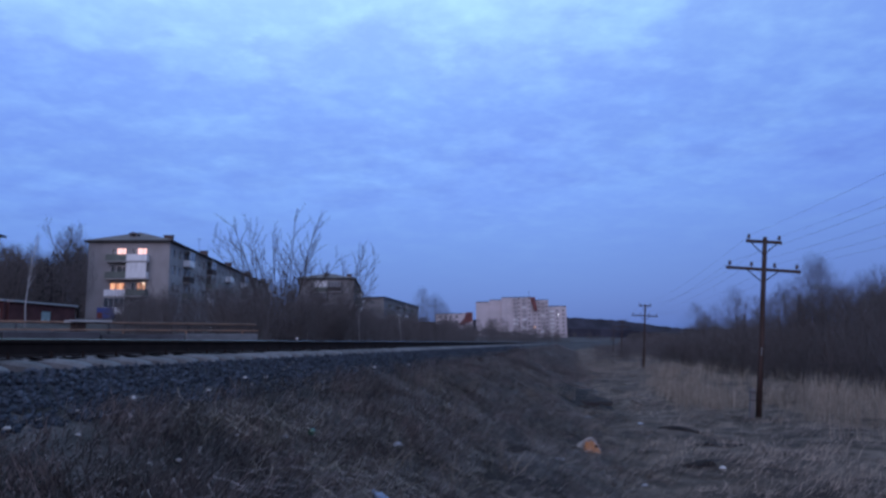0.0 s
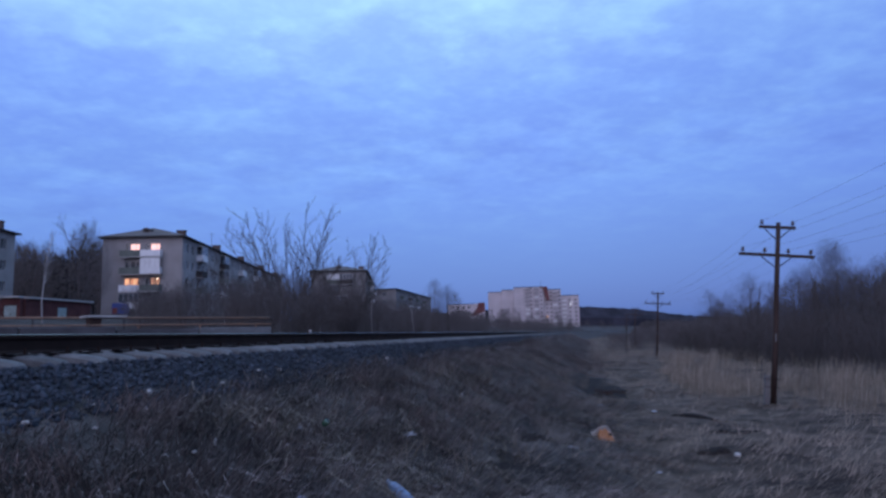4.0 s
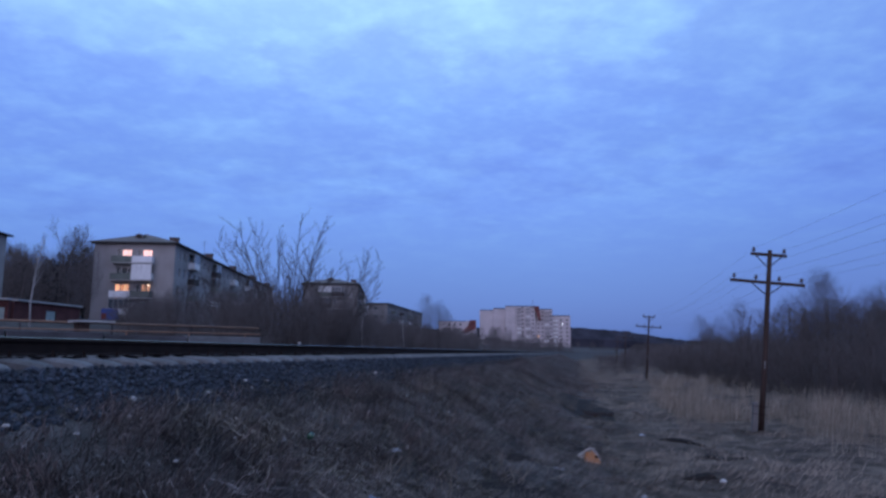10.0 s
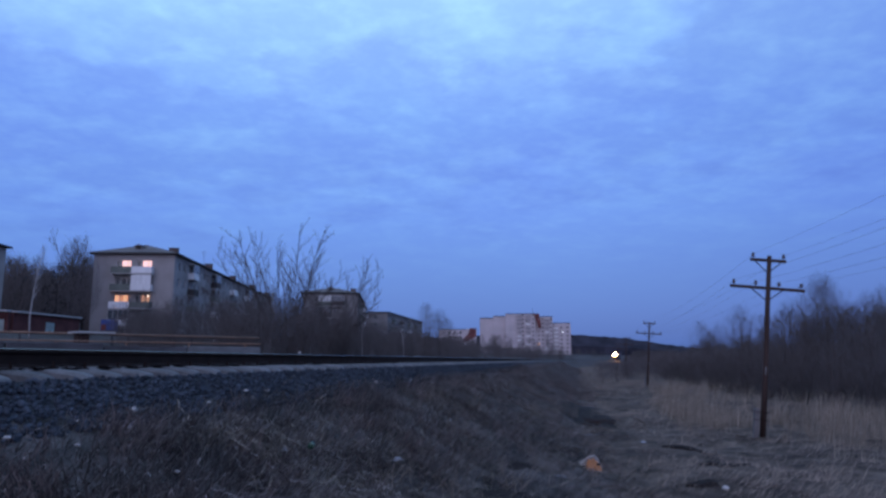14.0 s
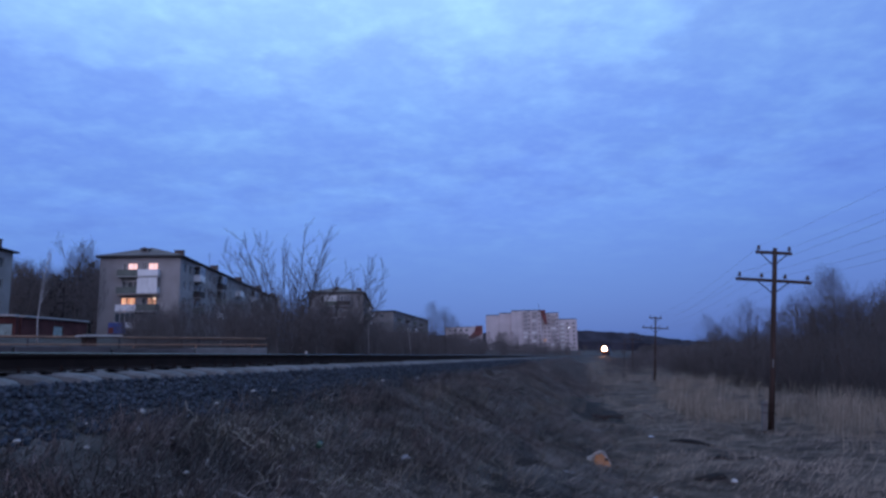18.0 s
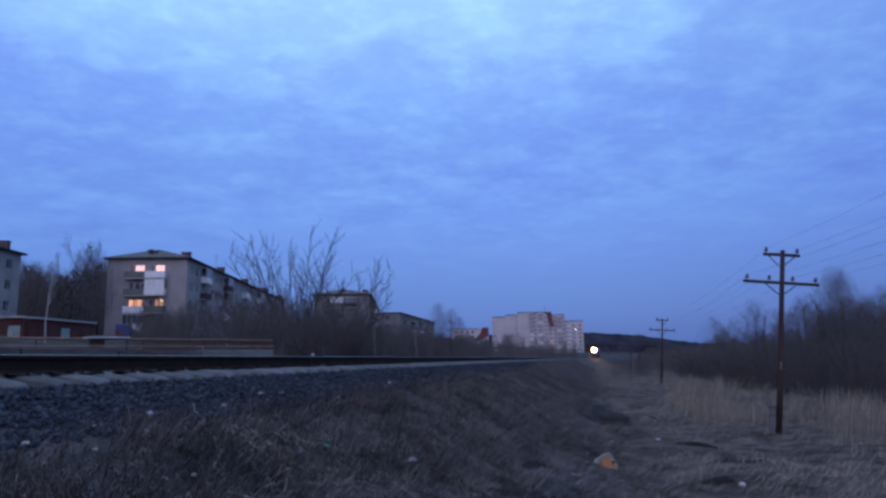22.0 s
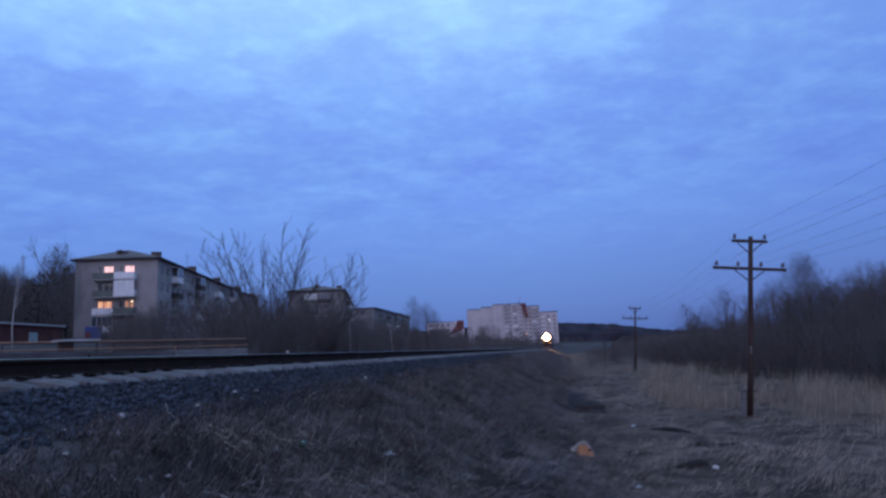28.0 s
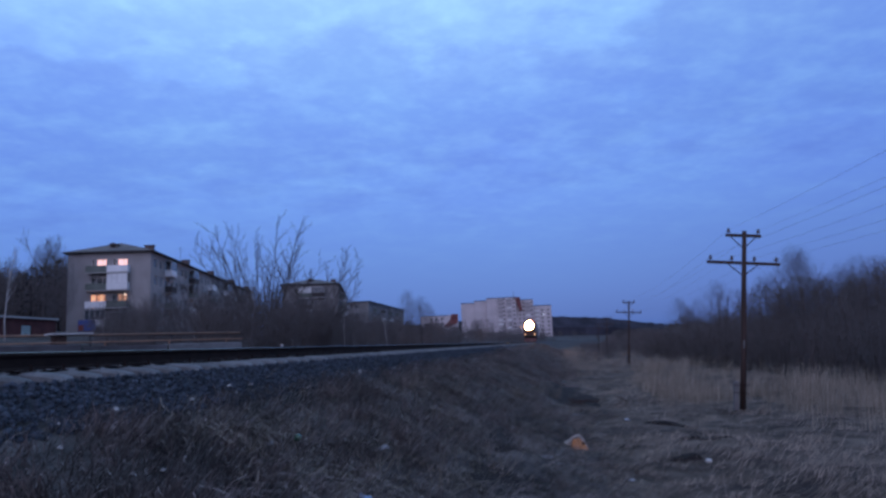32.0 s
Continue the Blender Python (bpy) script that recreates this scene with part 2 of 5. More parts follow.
M_PALE_GRASS = material("pale_trodden_grass", (0.205, 0.160, 0.132), 0.95, 0.25, 3, 30, 0.0, island=0.55)

# ---- mesh tools ----
class Shape:
    """Gathers vertices and faces, with a material slot for each face."""

    def __init__(self):
        self.v, self.f, self.m = [], [], []

    def add(self, verts, faces, slot=0):
        k = len(self.v)
        self.v += [tuple(a) for a in verts]
        self.f += [tuple(i + k for i in f) for f in faces]
        self.m += [slot] * len(faces)
        return self

    def box(self, x0, y0, z0, x1, y1, z1, slot=0, bevel=0.0):
        """A block; a bevel chamfers its upright edges and its top."""
        if not bevel:
            v = [(x0, y0, z0), (x1, y0, z0), (x1, y1, z0), (x0, y1, z0), (x0, y0, z1), (x1, y0, z1), (x1, y1, z1), (x0, y1, z1)]
            return self.add(v, [(3, 2, 1, 0), (4, 5, 6, 7), (0, 1, 5, 4), (1, 2, 6, 5), (2, 3, 7, 6), (3, 0, 4, 7)], slot)
        c = bevel
        def ring(i, z):
            return [(x0 + c + i, y0 + i, z), (x1 - c - i, y0 + i, z), (x1 - i, y0 + c + i, z), (x1 - i, y1 - c - i, z),
                    (x1 - c - i, y1 - i, z), (x0 + c + i, y1 - i, z), (x0 + i, y1 - c - i, z), (x0 + i, y0 + c + i, z)]
        v = ring(0, z0) + ring(0, z1 - c) + ring(c * 0.7, z1)
        f = [tuple(range(7, -1, -1)), tuple(range(16, 24))]
        for k in (0, 8):
            f += [(k + i, k + (i + 1) % 8, k + 8 + (i + 1) % 8, k + 8 + i) for i in range(8)]
        return self.add(v, f, slot)

    def tube(self, pts, radii, sides=6, slot=0, caps=True):
        rings, faces = [], []
        n = len(pts)
        pts = [Vector(q) for q in pts]
        for i, q in enumerate(pts):
            d = (pts[min(i + 1, n - 1)] - pts[max(i - 1, 0)]).normalized()
            a = d.orthogonal().normalized() if abs(d.z) < 0.9 else Vector((1, 0, 0)).cross(d).normalized()
            b = d.cross(a)
            r = radii[i] if hasattr(radii, "__len__") else radii
            rings += [q + r * (math.cos(2 * math.pi * k / sides) * a + math.sin(2 * math.pi * k / sides) * b) for k in range(sides)]
        for i in range(n - 1):
            faces += [(i * sides + k, i * sides + (k + 1) % sides, (i + 1) * sides + (k + 1) % sides, (i + 1) * sides + k) for k in range(sides)]
        if caps:
            faces += [tuple(range(sides - 1, -1, -1)), tuple((n - 1) * sides + k for k in range(sides))]
        return self.add(rings, faces, slot)

    def loft(self, section, places, slot=0, caps=True):
        """Carries a closed (across, up) section along places (origin, side vector)."""
        n, verts, faces = len(section), [], []
        for o, side in places:
            verts += [Vector(o) + side * a + Vector((0, 0, b)) for a, b in section]
        for i in range(len(places) - 1):
            faces += [(i * n + k, i * n + (k + 1) % n, (i + 1) * n + (k + 1) % n, (i + 1) * n + k) for k in range(n)]
        if caps:
            faces += [tuple(range(n - 1, -1, -1)), tuple((len(places) - 1) * n + k for k in range(n))]
        return self.add(verts, faces, slot)

    def mesh(self, name, mats, smooth=False):
        me = bpy.data.meshes.new(name)
        me.from_pydata(self.v, [], self.f)
        for a in mats if isinstance(mats, (list, tuple)) else [mats]:
            me.materials.append(a)
        if any(self.m):
            me.polygons.foreach_set("material_index", self.m)
        if smooth:
            me.polygons.foreach_set("use_smooth", [True] * len(self.f))
        me.update()
        return me


def part(name, shape, mats, parent=None, label="", smooth=False):
    """One mesh object under a thing or part, in the thing's space."""
    ob = new(name, shape.mesh(name, mats, smooth) if isinstance(shape, Shape) else shape)
    ob.parent = parent
    if label:
        ob["label"] = label
    return ob


def thing(name, m, label, category, group="", kind=""):
    ob = new(name)
    ob.matrix_world = m
    ob.empty_display_size = 0.2
    return tagged(ob, label, category, group, kind)


def solid(name, shape, mats, m, label, category, group="", kind="", smooth=False):
    ob = part(name, shape, mats, None, "", smooth)
    ob.matrix_world = m
    return tagged(ob, label, category, group, kind)


# ---- ground: one sheet from the track to the horizon ----
RIGHT = [(-1e4, -0.31), (-1.8, -0.31), (1.22, -0.31), (1.42, -0.298), (1.6, -0.37), (2.1, -0.62), (3.2, -1.0), (5.2, -2.05), (6.4, -2.52), (7.4, -2.62), (60, -2.7), (1e4, -3.2)]
LEFT = [(-1e4, 9.0), (-160, 7.5), (-62, 4.2), (-52, 2.6), (-34, 1.1), (-14, 0.15), (-9, -0.1), (-6.2, -0.35), (-2.6, -0.62), (-1.75, -0.225), (-1.3, -0.31), (0, -0.31), (1e4, -0.31)]
PROFILE_R = np.array(RIGHT).T
PROFILE_L = np.array(LEFT).T


def rough(p, s):
    """Small unevenness of the turf."""
    return 0.14 * noise.noise((p * 0.35, s * 0.3, 1.7)) + 0.08 * noise.noise((p * 1.3, s * 1.1, 4.2)) + 0.06 * noise.noise((p * 3.1, s * 2.7, 9.4))


def ground_z(p, s):
    q = p - centre(s)
    z = float(np.interp(q, *PROFILE_R)) if q > 0 else float(np.interp(q, *PROFILE_L))
    w = min(max((abs(q) - 2.2) / 0.8, 0.0), 1.0)
    z += w * rough(p, s)
    # a hollow of dark soil at the foot of the bank
    z -= 0.35 * math.exp(-(((p - 0.9) / 1.3) ** 2) - ((s - 32.0) / 3.0) ** 2)
    # a low berm on which the eye stands
    z += 0.72 * math.exp(-(p * p + (s + 0.4) ** 2) / 4.0)
    return z


def spread(stops):
    """Grid lines between the stops (value, step)."""
    out = []
    for (a, step), (b, _) in zip(stops, stops[1:]):
        n = max(int(round((b - a) / step)), 1)
        out += [a + (b - a) * i / n for i in range(n)]
    return out + [stops[-1][0]]


def build_ground():
    qs = spread([(-2600, 500), (-600, 60), (-120, 9), (-20, 1.5), (-6, 0.6), (-1.8, 0.45), (0.9, 0.12), (1.75, 0.25), (12, 0.5), (24, 2.5), (60, 12), (160, 80), (600, 500), (2600, 1)])
    ss = spread([(-600, 100), (-60, 10), (-10, 0.5), (4, 0.25), (24, 0.5), (60, 2.5), (160, 10), (700, 60), (1200, 300), (3400, 1)])
    sh = Shape()
    rows = []
    for s in ss:
        c = centre(s)
        rows += [place(c + q, s, ground_z(c + q, s)) for q in qs]
    n = len(qs)
    qm = [(a + b) / 2 for a, b in zip(qs, qs[1:])]
    faces, slots = [], []
    for j in range(len(ss) - 1):
        for i in range(n - 1):
            faces.append((j * n + i, j * n + i + 1, (j + 1) * n + i + 1, (j + 1) * n + i))
            slots.append(1 if -2.6 < qm[i] < 2.02 else 2 if qm[i] + 0.9 * noise.noise((qm[i] * 0.4, ss[j] * 0.3, 3.1)) > 7.0 else 0)
    sh.v, sh.f, sh.m = [tuple(v) for v in rows], faces, slots
    ob = part("ground", sh, [M_TURF, M_BALLAST_BED, M_LITTER], None, "", True)
    tagged(ob, "dead brown turf on the railway bank and the flat beside it", "ground", kind="structure")


build_ground()


# ---- railway track ----
RAIL = [(-0.075, -0.18), (0.075, -0.18), (0.075, -0.168), (0.012, -0.148), (0.009, -0.05), (0.036, -0.036), (0.0375, -0.012), (0.03, 0.0), (-0.03, 0.0), (-0.0375, -0.012), (-0.036, -0.036), (-0.009, -0.05), (-0.012, -0.148), (-0.075, -0.168)]


def track_places(side, stops):
    out = []
    for s in stops:
        c = centre(s)
        slope = (centre(s + 0.5) - centre(s - 0.5))
        nrm = Vector((UC - slope * US, -US - slope * UC, 0)).normalized()
        out.append((place(c, s) + nrm * side, nrm))
    return out


def sleeper_shape():
    """A prestressed sleeper: sloped ends, waist in the middle."""
    sh = Shape()
    half = [(0.45, 0.12, 0.10, -0.225), (0.76, 0.14, 0.115, -0.195), (0.92, 0.148, 0.125, -0.197), (1.08, 0.15, 0.128, -0.209), (1.22, 0.15, 0.125, -0.228), (1.33, 0.148, 0.112, -0.252), (1.37, 0.14, 0.095, -0.275)]
    stations = [(-x, *r) for x, *r in half[::-1]] + half
    v, f = [], []
    for x, wb, wt, top in stations:
        v += [(x, -wb, -0.42), (x, wb, -0.42), (x, wt, top - 0.03), (x, wt - 0.045, top), (x, -wt + 0.045, top), (x, -wt, top - 0.03)]
    for i in range(len(stations) - 1):
        f += [(i * 6 + k, (i + 1) * 6 + k, (i + 1) * 6 + (k + 1) % 6, i * 6 + (k + 1) % 6) for k in range(6)]
    f += [tuple(range(6)), tuple(range(len(v) - 1, len(v) - 7, -1))]
    return sh.add(v, f)


def build_track():
    track = thing("railway_track", Matrix(), "single railway line of dark rails on grey concrete sleepers", "railway track", kind="structure")
    stops = spread([(-40, 10), (200, 6), (900, 1)])
    for side in (-0.76 - 0.037, 0.76 + 0.037):
        rail = part("rail", Shape().loft(RAIL, track_places(side, stops)), M_RAIL, track, "dark rusty steel rail")
        part("running_surface", Shape().loft([(-0.03, 0.002), (0.03, 0.002), (0.026, 0.006), (-0.026, 0.006)], track_places(side, stops)), M_RAILHEAD, rail, "polished steel head of the rail")
    me = sleeper_shape().mesh("sleeper", M_SLEEPER)
    pad = Shape().box(-0.09, -0.11, -0.195, 0.09, 0.11, -0.181)
    pad.tube([(-0.12, 0, -0.195), (-0.12, 0, -0.12)], 0.016, 6).tube([(0.12, 0, -0.195), (0.12, 0, -0.12)], 0.016, 6)
    clip = pad.mesh("fastening", M_RAIL)
    rng = random.Random(4)
    for i in range(166):
        s = -11.92 + i * 0.545
        ob = part("sleeper", me, None, track)
        ob.matrix_world = at(centre(s) + rng.uniform(-0.025, 0.025), s, rng.uniform(-0.012, 0.006), rng.uniform(-0.6, 0.6))
        if 8 < i < 62:
            fast = part("fastening", clip, None, ob)
            fast.matrix_local = pose(0.797, 0, 0)
    rest = Shape()
    for i in range(166, 916):
        s = -11.92 + i * 0.545
        m = at(centre(s), s, 0)
        sl = sleeper_shape()
        rest.add([m @ Vector(v) for v in sl.v], sl.f)
    tagged(part("far_sleepers", rest, M_SLEEPER, track), kind="stuff")


build_track()

# ---- buildings ----
M_PANEL = material("grey_brick_wall", (0.27, 0.255, 0.25), 0.9, 0.16, 0.35, 9, 0.3, 0.01)
M_PANEL_B = material("weathered_plaster", (0.18, 0.175, 0.175), 0.9, 0.2, 0.3, 9, 0.3, 0.01)
M_WHITE_PANEL = material("pale_panel_wall", (0.44, 0.40, 0.41), 0.9, 0.12, 0.12, 5, 0.2, 0.01)
M_ROOF = material("asbestos_roof", (0.13, 0.125, 0.125), 0.9, 0.2, 0.5, 8, 0.4, 0.02)
M_FASCIA = material("dark_eaves", (0.045, 0.04, 0.04), 0.9, 0.2, 1, 20, 0.2, 0.01)
M_REDBRICK = material("red_brick", (0.085, 0.036, 0.034), 0.9, 0.25, 0.8, 14, 0.4, 0.01)
M_RED_PAINT = material("rust_red_cladding", (0.15, 0.05, 0.045), 0.8, 0.2, 0.3, 6, 0.2, 0.01)
M_WHITE = material("white_sheet_cladding", (0.62, 0.62, 0.62), 0.7, 0.1, 0.8, 20, 0.1, 0.004, rand=0.06)
M_GREENISH = material("dull_green_cladding", (0.12, 0.135, 0.12), 0.8, 0.2, 0.8, 20, 0.2, 0.004)
M_DOOR = material("pale_green_door_paint", (0.25, 0.31, 0.29), 0.7, 0.2, 1.5, 30, 0.2, 0.004)
M_FRAME = material("window_frame_paint", (0.42, 0.42, 0.41), 0.6, 0.15, 2, 30, 0.1, 0.002)
M_GLASS = glass("window_glass")
# far panes: reflected sky is put into the paler base colour
M_FAR_GLASS = glass("hazy_window_glass", (0.2, 0.19, 0.2))
M_LIT = glow("lit_room", (1.0, 0.60, 0.52), 0.95)
M_LIT_ORANGE = glow("lit_room_orange", (1.0, 0.47, 0.24), 1.0)
M_CURTAIN = material("drawn_curtain", (0.30, 0.17, 0.13), 0.9, 0.2, 2, 20, 0.1, 0.004)
M_CHIMNEY = material("sooty_chimney_brick", (0.10, 0.078, 0.075), 0.9, 0.2, 1.5, 20, 0.2, 0.01)
M_BULB = glow("bare_bulb", (1.0, 0.75, 0.55), 6.0)
M_LIT_DIM = glow("dim_lit_room", (1.0, 0.5, 0.27), 0.45)
M_LAMP_WHITE = glow("white_lamp", (0.9, 0.95, 1.0), 2.5)
M_BLUE = material("blue_painted_sheet", (0.03, 0.06, 0.22), 0.6, 0.2, 1, 20, 0.1, 0.003)


def wall_with_openings(sh, width, height, holes, depth=0.35, slot=0, z0=0.0):
    """A wall in the plane y = 0, outside towards -y, with real rectangular holes (x0, z0, x1, z1)."""
    xs = sorted({0.0, width, *[h[0] for h in holes], *[h[2] for h in holes]})
    zs = sorted({z0, height, *[h[1] for h in holes], *[h[3] for h in holes]})
    for a, b in zip(xs, xs[1:]):
        run = None
        for c, d in zip(zs, zs[1:]):
            mx, mz = (a + b) / 2, (c + d) / 2
            open_here = any(h[0] < mx < h[2] and h[1] < mz < h[3] for h in holes)
            if not open_here:
                run = (run[0], d) if run else (c, d)
            if run and (open_here or d == zs[-1]):
                sh.box(a, 0, run[0], b, depth, run[1], slot)
                run = None
    return sh


def window_meshes(w, h, name):
    fr = Shape()
    t, y0, y1 = 0.07, 0.12, 0.2
    fr.box(0, y0, 0, w, y1, t).box(0, y0, h - t, w, y1, h).box(0, y0, t, t, y1, h - t).box(w - t, y0, t, w, y1, h - t)
    fr.box(w * 0.62 - t / 2, y0, t, w * 0.62 + t / 2, y1, h - t)
    pane = Shape().box(t, y0 + 0.03, t, w - t, y1 - 0.03, h - t)
    return fr.mesh("window_frame", M_FRAME), pane.mesh("pane", M_GLASS), pane.mesh("lit_pane", M_LIT), pane.mesh("lit_pane", M_LIT_ORANGE), pane.mesh("lit_pane", M_LIT_DIM)


WIN = window_meshes(1.5, 1.45, "window")


def add_window(parent, m, kind=WIN, lit=0):
    fr = part("window", kind[0], None, parent)
    fr.matrix_local = m
    part("pane", kind[1 + lit], None, fr, ("", "pane lit warm from inside", "pane lit orange from inside", "pane dimly lit orange from inside")[lit])


def balcony(parent, m, w, h_par, mat, glazed=None, label=""):
    """Slab, parapet on three sides and, where glazed, a framed front."""
    slab = part("balcony", Shape().box(0, -1.1, -0.14, w, 0, 0), M_CONCRETE, parent, label)
    slab.matrix_local = m
    par = Shape().box(0, -1.1, 0.02, w, -1.04, h_par).box(0, -1.04, 0.02, 0.05, 0, h_par).box(w - 0.05, -1.04, 0.02, w, 0, h_par)
    part("parapet", par, mat, slab)
    if glazed:
        g = Shape()
        n = 4
        for i in range(n + 1):
            x = (w - 0.06) * i / n
            g.box(x, -1.1, h_par, x + 0.06, -1.04, 2.5)
        g.box(0, -1.1, 2.5, w, 0, 2.58)
        part("balcony_frame", g, M_FRAME, slab)
        part("balcony_glazing", Shape().box(0.03, -1.085, h_par + 0.004, w - 0.03, -1.055, 2.496), glazed, slab)


def hip_roof(sh, w, l, z, rise, over=0.6, slot=0):
    x0, x1, y0, y1 = -over, w + over, -over, l + over
    r = w / 2 + over
    v = [(x0, y0, z), (x1, y0, z), (x1, y1, z), (x0, y1, z), (w / 2, y0 + r * 0.75, z + rise), (w / 2, y1 - r * 0.75, z + rise)]
    return sh.add(v, [(0, 1, 4), (1, 2, 5, 4), (2, 3, 5), (3, 0, 4, 5), (3, 2, 1, 0)], slot)


def apartment_block(m, w, l, floors, label, fh=2.85, plinth=0.7, wall=None, gable=None, lit=(), seed=1, balconies=True, rise=1.75):
    """A slab block, its gable at y = 0 (outside towards -y) and its long side at x = w."""
    rng = random.Random(seed)
    wall = wall or M_PANEL
    top = plinth + floors * fh + 0.35
    b = thing("apartment_building", m, label, "building", "apartment blocks by the railway")
    gh = []
    if gable is None:
        for f in range(floors):
            for x in (3.0, 7.6):
                gh.append((x, plinth + f * fh + 0.9, x + 1.5, plinth + f * fh + 2.35))
    else:
        gh = gable["holes"]
    part("gable_wall", wall_with_openings(Shape(), w, top, gh), wall, b)
    n = int((l - 2) / 2.9)
    lh = []
    for f in range(floors):
        for i in range(n):
            lh.append((1.4 + i * 2.9, plinth + f * fh + 0.9, 2.9 + i * 2.9, plinth + f * fh + 2.35))
    side = part("side_wall", wall_with_openings(Shape(), l, top, lh), wall, b)
    side.matrix_local = pose(w, 0.35, 0, 0, 0, 90)
    part("back_wall", Shape().box(0, l + 0.004, 0, w - 0.354, l + 0.35, top).box(0, 0.354, 0, 0.35, l, top), wall, b)
    for i in range(1, floors):
        part("floor_slab", Shape().box(0.36, 0.37, plinth + i * fh - 0.2, w - 0.37, l - 0.01, plinth + i * fh), M_CONCRETE, b)
    part("core_wall", Shape().box(w - 2.2, 2.0, 0, w - 2.1, l - 1, top - 0.1).box(0.5, 2.2, 0, w - 2.25, 2.3, top - 0.1), wall, b)
    for x0, z0, x1, z1 in lh:
        add_window(b, pose(w, 0.35, 0, 0, 0, 90) @ pose(x0, 0, z0))
    if gable is None:
        for x0, z0, x1, z1 in gh:
            add_window(b, pose(x0, 0, z0))
    roof = part("roof", hip_roof(Shape(), w, l, top + 0.25, rise), M_ROOF, b)
    part("fascia", Shape().box(-0.6, -0.6, top, w + 0.6, l + 0.9, top + 0.246), M_FASCIA, roof)
    for i in range(5 if rise > 1 else 0):
        y = 3 + i * (l - 6) / 4
        x = w - 1.6 if i else w - 2.0
        part("chimney", Shape().box(x, y, top + 0.3, x + 1.4, y + 0.8, top + 1.5, 0, 0.03).box(x - 0.08, y - 0.08, top + 1.5, x + 1.48, y + 0.88, top + 1.6), M_CHIMNEY, roof)
        if i % 2:
            part("aerial", Shape().tube([(w - 2.6, y + 3, top + 0.9), (w - 2.6, y + 3, top + 4.6)], 0.035, 5).tube([(w - 3.2, y + 3, top + 4.2), (w - 2.0, y + 3, top + 4.2)], 0.02, 4).tube([(w - 3.0, y + 3, top + 3.7), (w - 2.2, y + 3, top + 3.7)], 0.02, 4), M_WIRE, roof)
    if rise > 1:
        dx, dy, zb, zt = w * 0.45, 1.5, top + 0.7, top + 1.6
        dorm = Shape().box(dx, dy, zb, dx + 0.3, dy + 3.2, zt).box(dx + 0.95, dy, zb, dx + 1.25, dy + 3.2, zt).box(dx + 0.3, dy + 0.3, zb, dx + 0.95, dy + 3.2, zt)
        dorm.add([(dx - 0.15, dy - 0.2, zt + 0.004), (dx + 1.4, dy - 0.2, zt + 0.004), (dx + 0.62, dy - 0.2, zt + 0.3), (dx - 0.15, dy + 3.4, zt + 0.004), (dx + 1.4, dy + 3.4, zt + 0.004), (dx + 0.62, dy + 3.4, zt + 0.3)], [(0, 1, 2), (5, 4, 3), (1, 4, 5, 2), (2, 5, 3, 0), (0, 3, 4, 1)])
        d = part("dormer", dorm, M_ROOF, roof)
        # solid dark panel in place of the shade inside the hatch
        part("dormer_opening", Shape().box(dx + 0.304, dy + 0.1, zb + 0.1, dx + 0.946, dy + 0.29, zt - 0.02), M_FASCIA, d, "dark panel standing in for the shade in the dormer hatch")
    if balconies:
        for f in range(1, floors):
            for i in range(2, n - 1, 5):
                kind = rng.choice((M_WHITE, M_GREENISH, M_GREENISH, M_FASCIA))
                balcony(b, pose(w, 0.35, 0, 0, 0, 90) @ pose(1.2 + i * 2.9, 0, plinth + f * fh), 3.0, 1.05, kind, M_GLASS if rng.random() < 0.4 else None)
    return b, plinth, fh


def near_block():
    """The block with lit windows: two stacks of balconies on the gable."""
    ca, cb = 3.1, 6.3
    pl, fh = 0.9, 2.78
    holes = []
    for f in range(4):
        for c in (ca, cb):
            holes.append((c + 0.45, pl + f * fh + 0.02, c + 1.25, pl + f * fh + 2.2))
            holes.append((c + 1.25, pl + f * fh + 0.85, c + 2.75, pl + f * fh + 2.2))
    b, _, _ = apartment_block(pose(-54.55, 112.0, 4.3, 0, 0, 2.6), 12.6, 84, 4, "four-storey grey brick block with lit balconies on its end", fh, pl, M_PANEL, {"holes": holes}, seed=5, rise=2.05)
    kinds = [[(M_WHITE, M_GLASS), (M_GREENISH, None)], [(M_WHITE, None), (M_GREENISH, None)], [(M_GREENISH, None), (M_WHITE, M_WHITE)], [(M_GREENISH, None), (M_WHITE, None)]]
    lit = {(1, 0): 2, (1, 1): 3, (3, 0): 1, (3, 1): 1}
    wide = window_meshes(1.5, 1.35, "window")
    door = window_meshes(0.8, 2.18, "door")
    for f in range(4):
        for k, c in enumerate((ca, cb)):
            z = pl + f * fh
            on = lit.get((f, k), 0)
            add_window(b, pose(c + 1.25, 0, z + 0.85), wide, on)
            add_window(b, pose(c + 0.45, 0, z + 0.02), door, on if (f, k) == (1, 0) else 0)
            mat, gl = kinds[f][k]
            if f == 1:
                for x in (1.3, 1.62, 2.5) if k == 0 else (1.3, 1.75, 2.05):
                    part("curtain", Shape().box(c + x, 0.06, z + 0.95, c + x + 0.16, 0.1, z + 2.14), M_CURTAIN, b, "half-drawn curtain against the lit room")
            if (f, k) == (1, 1):
                part("bulb", Shape().tube([(c + 2.5, -0.25, z + 1.95), (c + 2.5, -0.25, z + 2.02), (c + 2.5, -0.25, z + 2.1)], [0.05, 0.1, 0.04], 8), M_BULB, b, "bare bulb lit on the balcony")
            balcony(b, pose(c, -0.004, z), 3.15, 1.05, mat, gl, "balcony clad in pale sheet" if mat is M_WHITE else "balcony clad in dull green sheet")


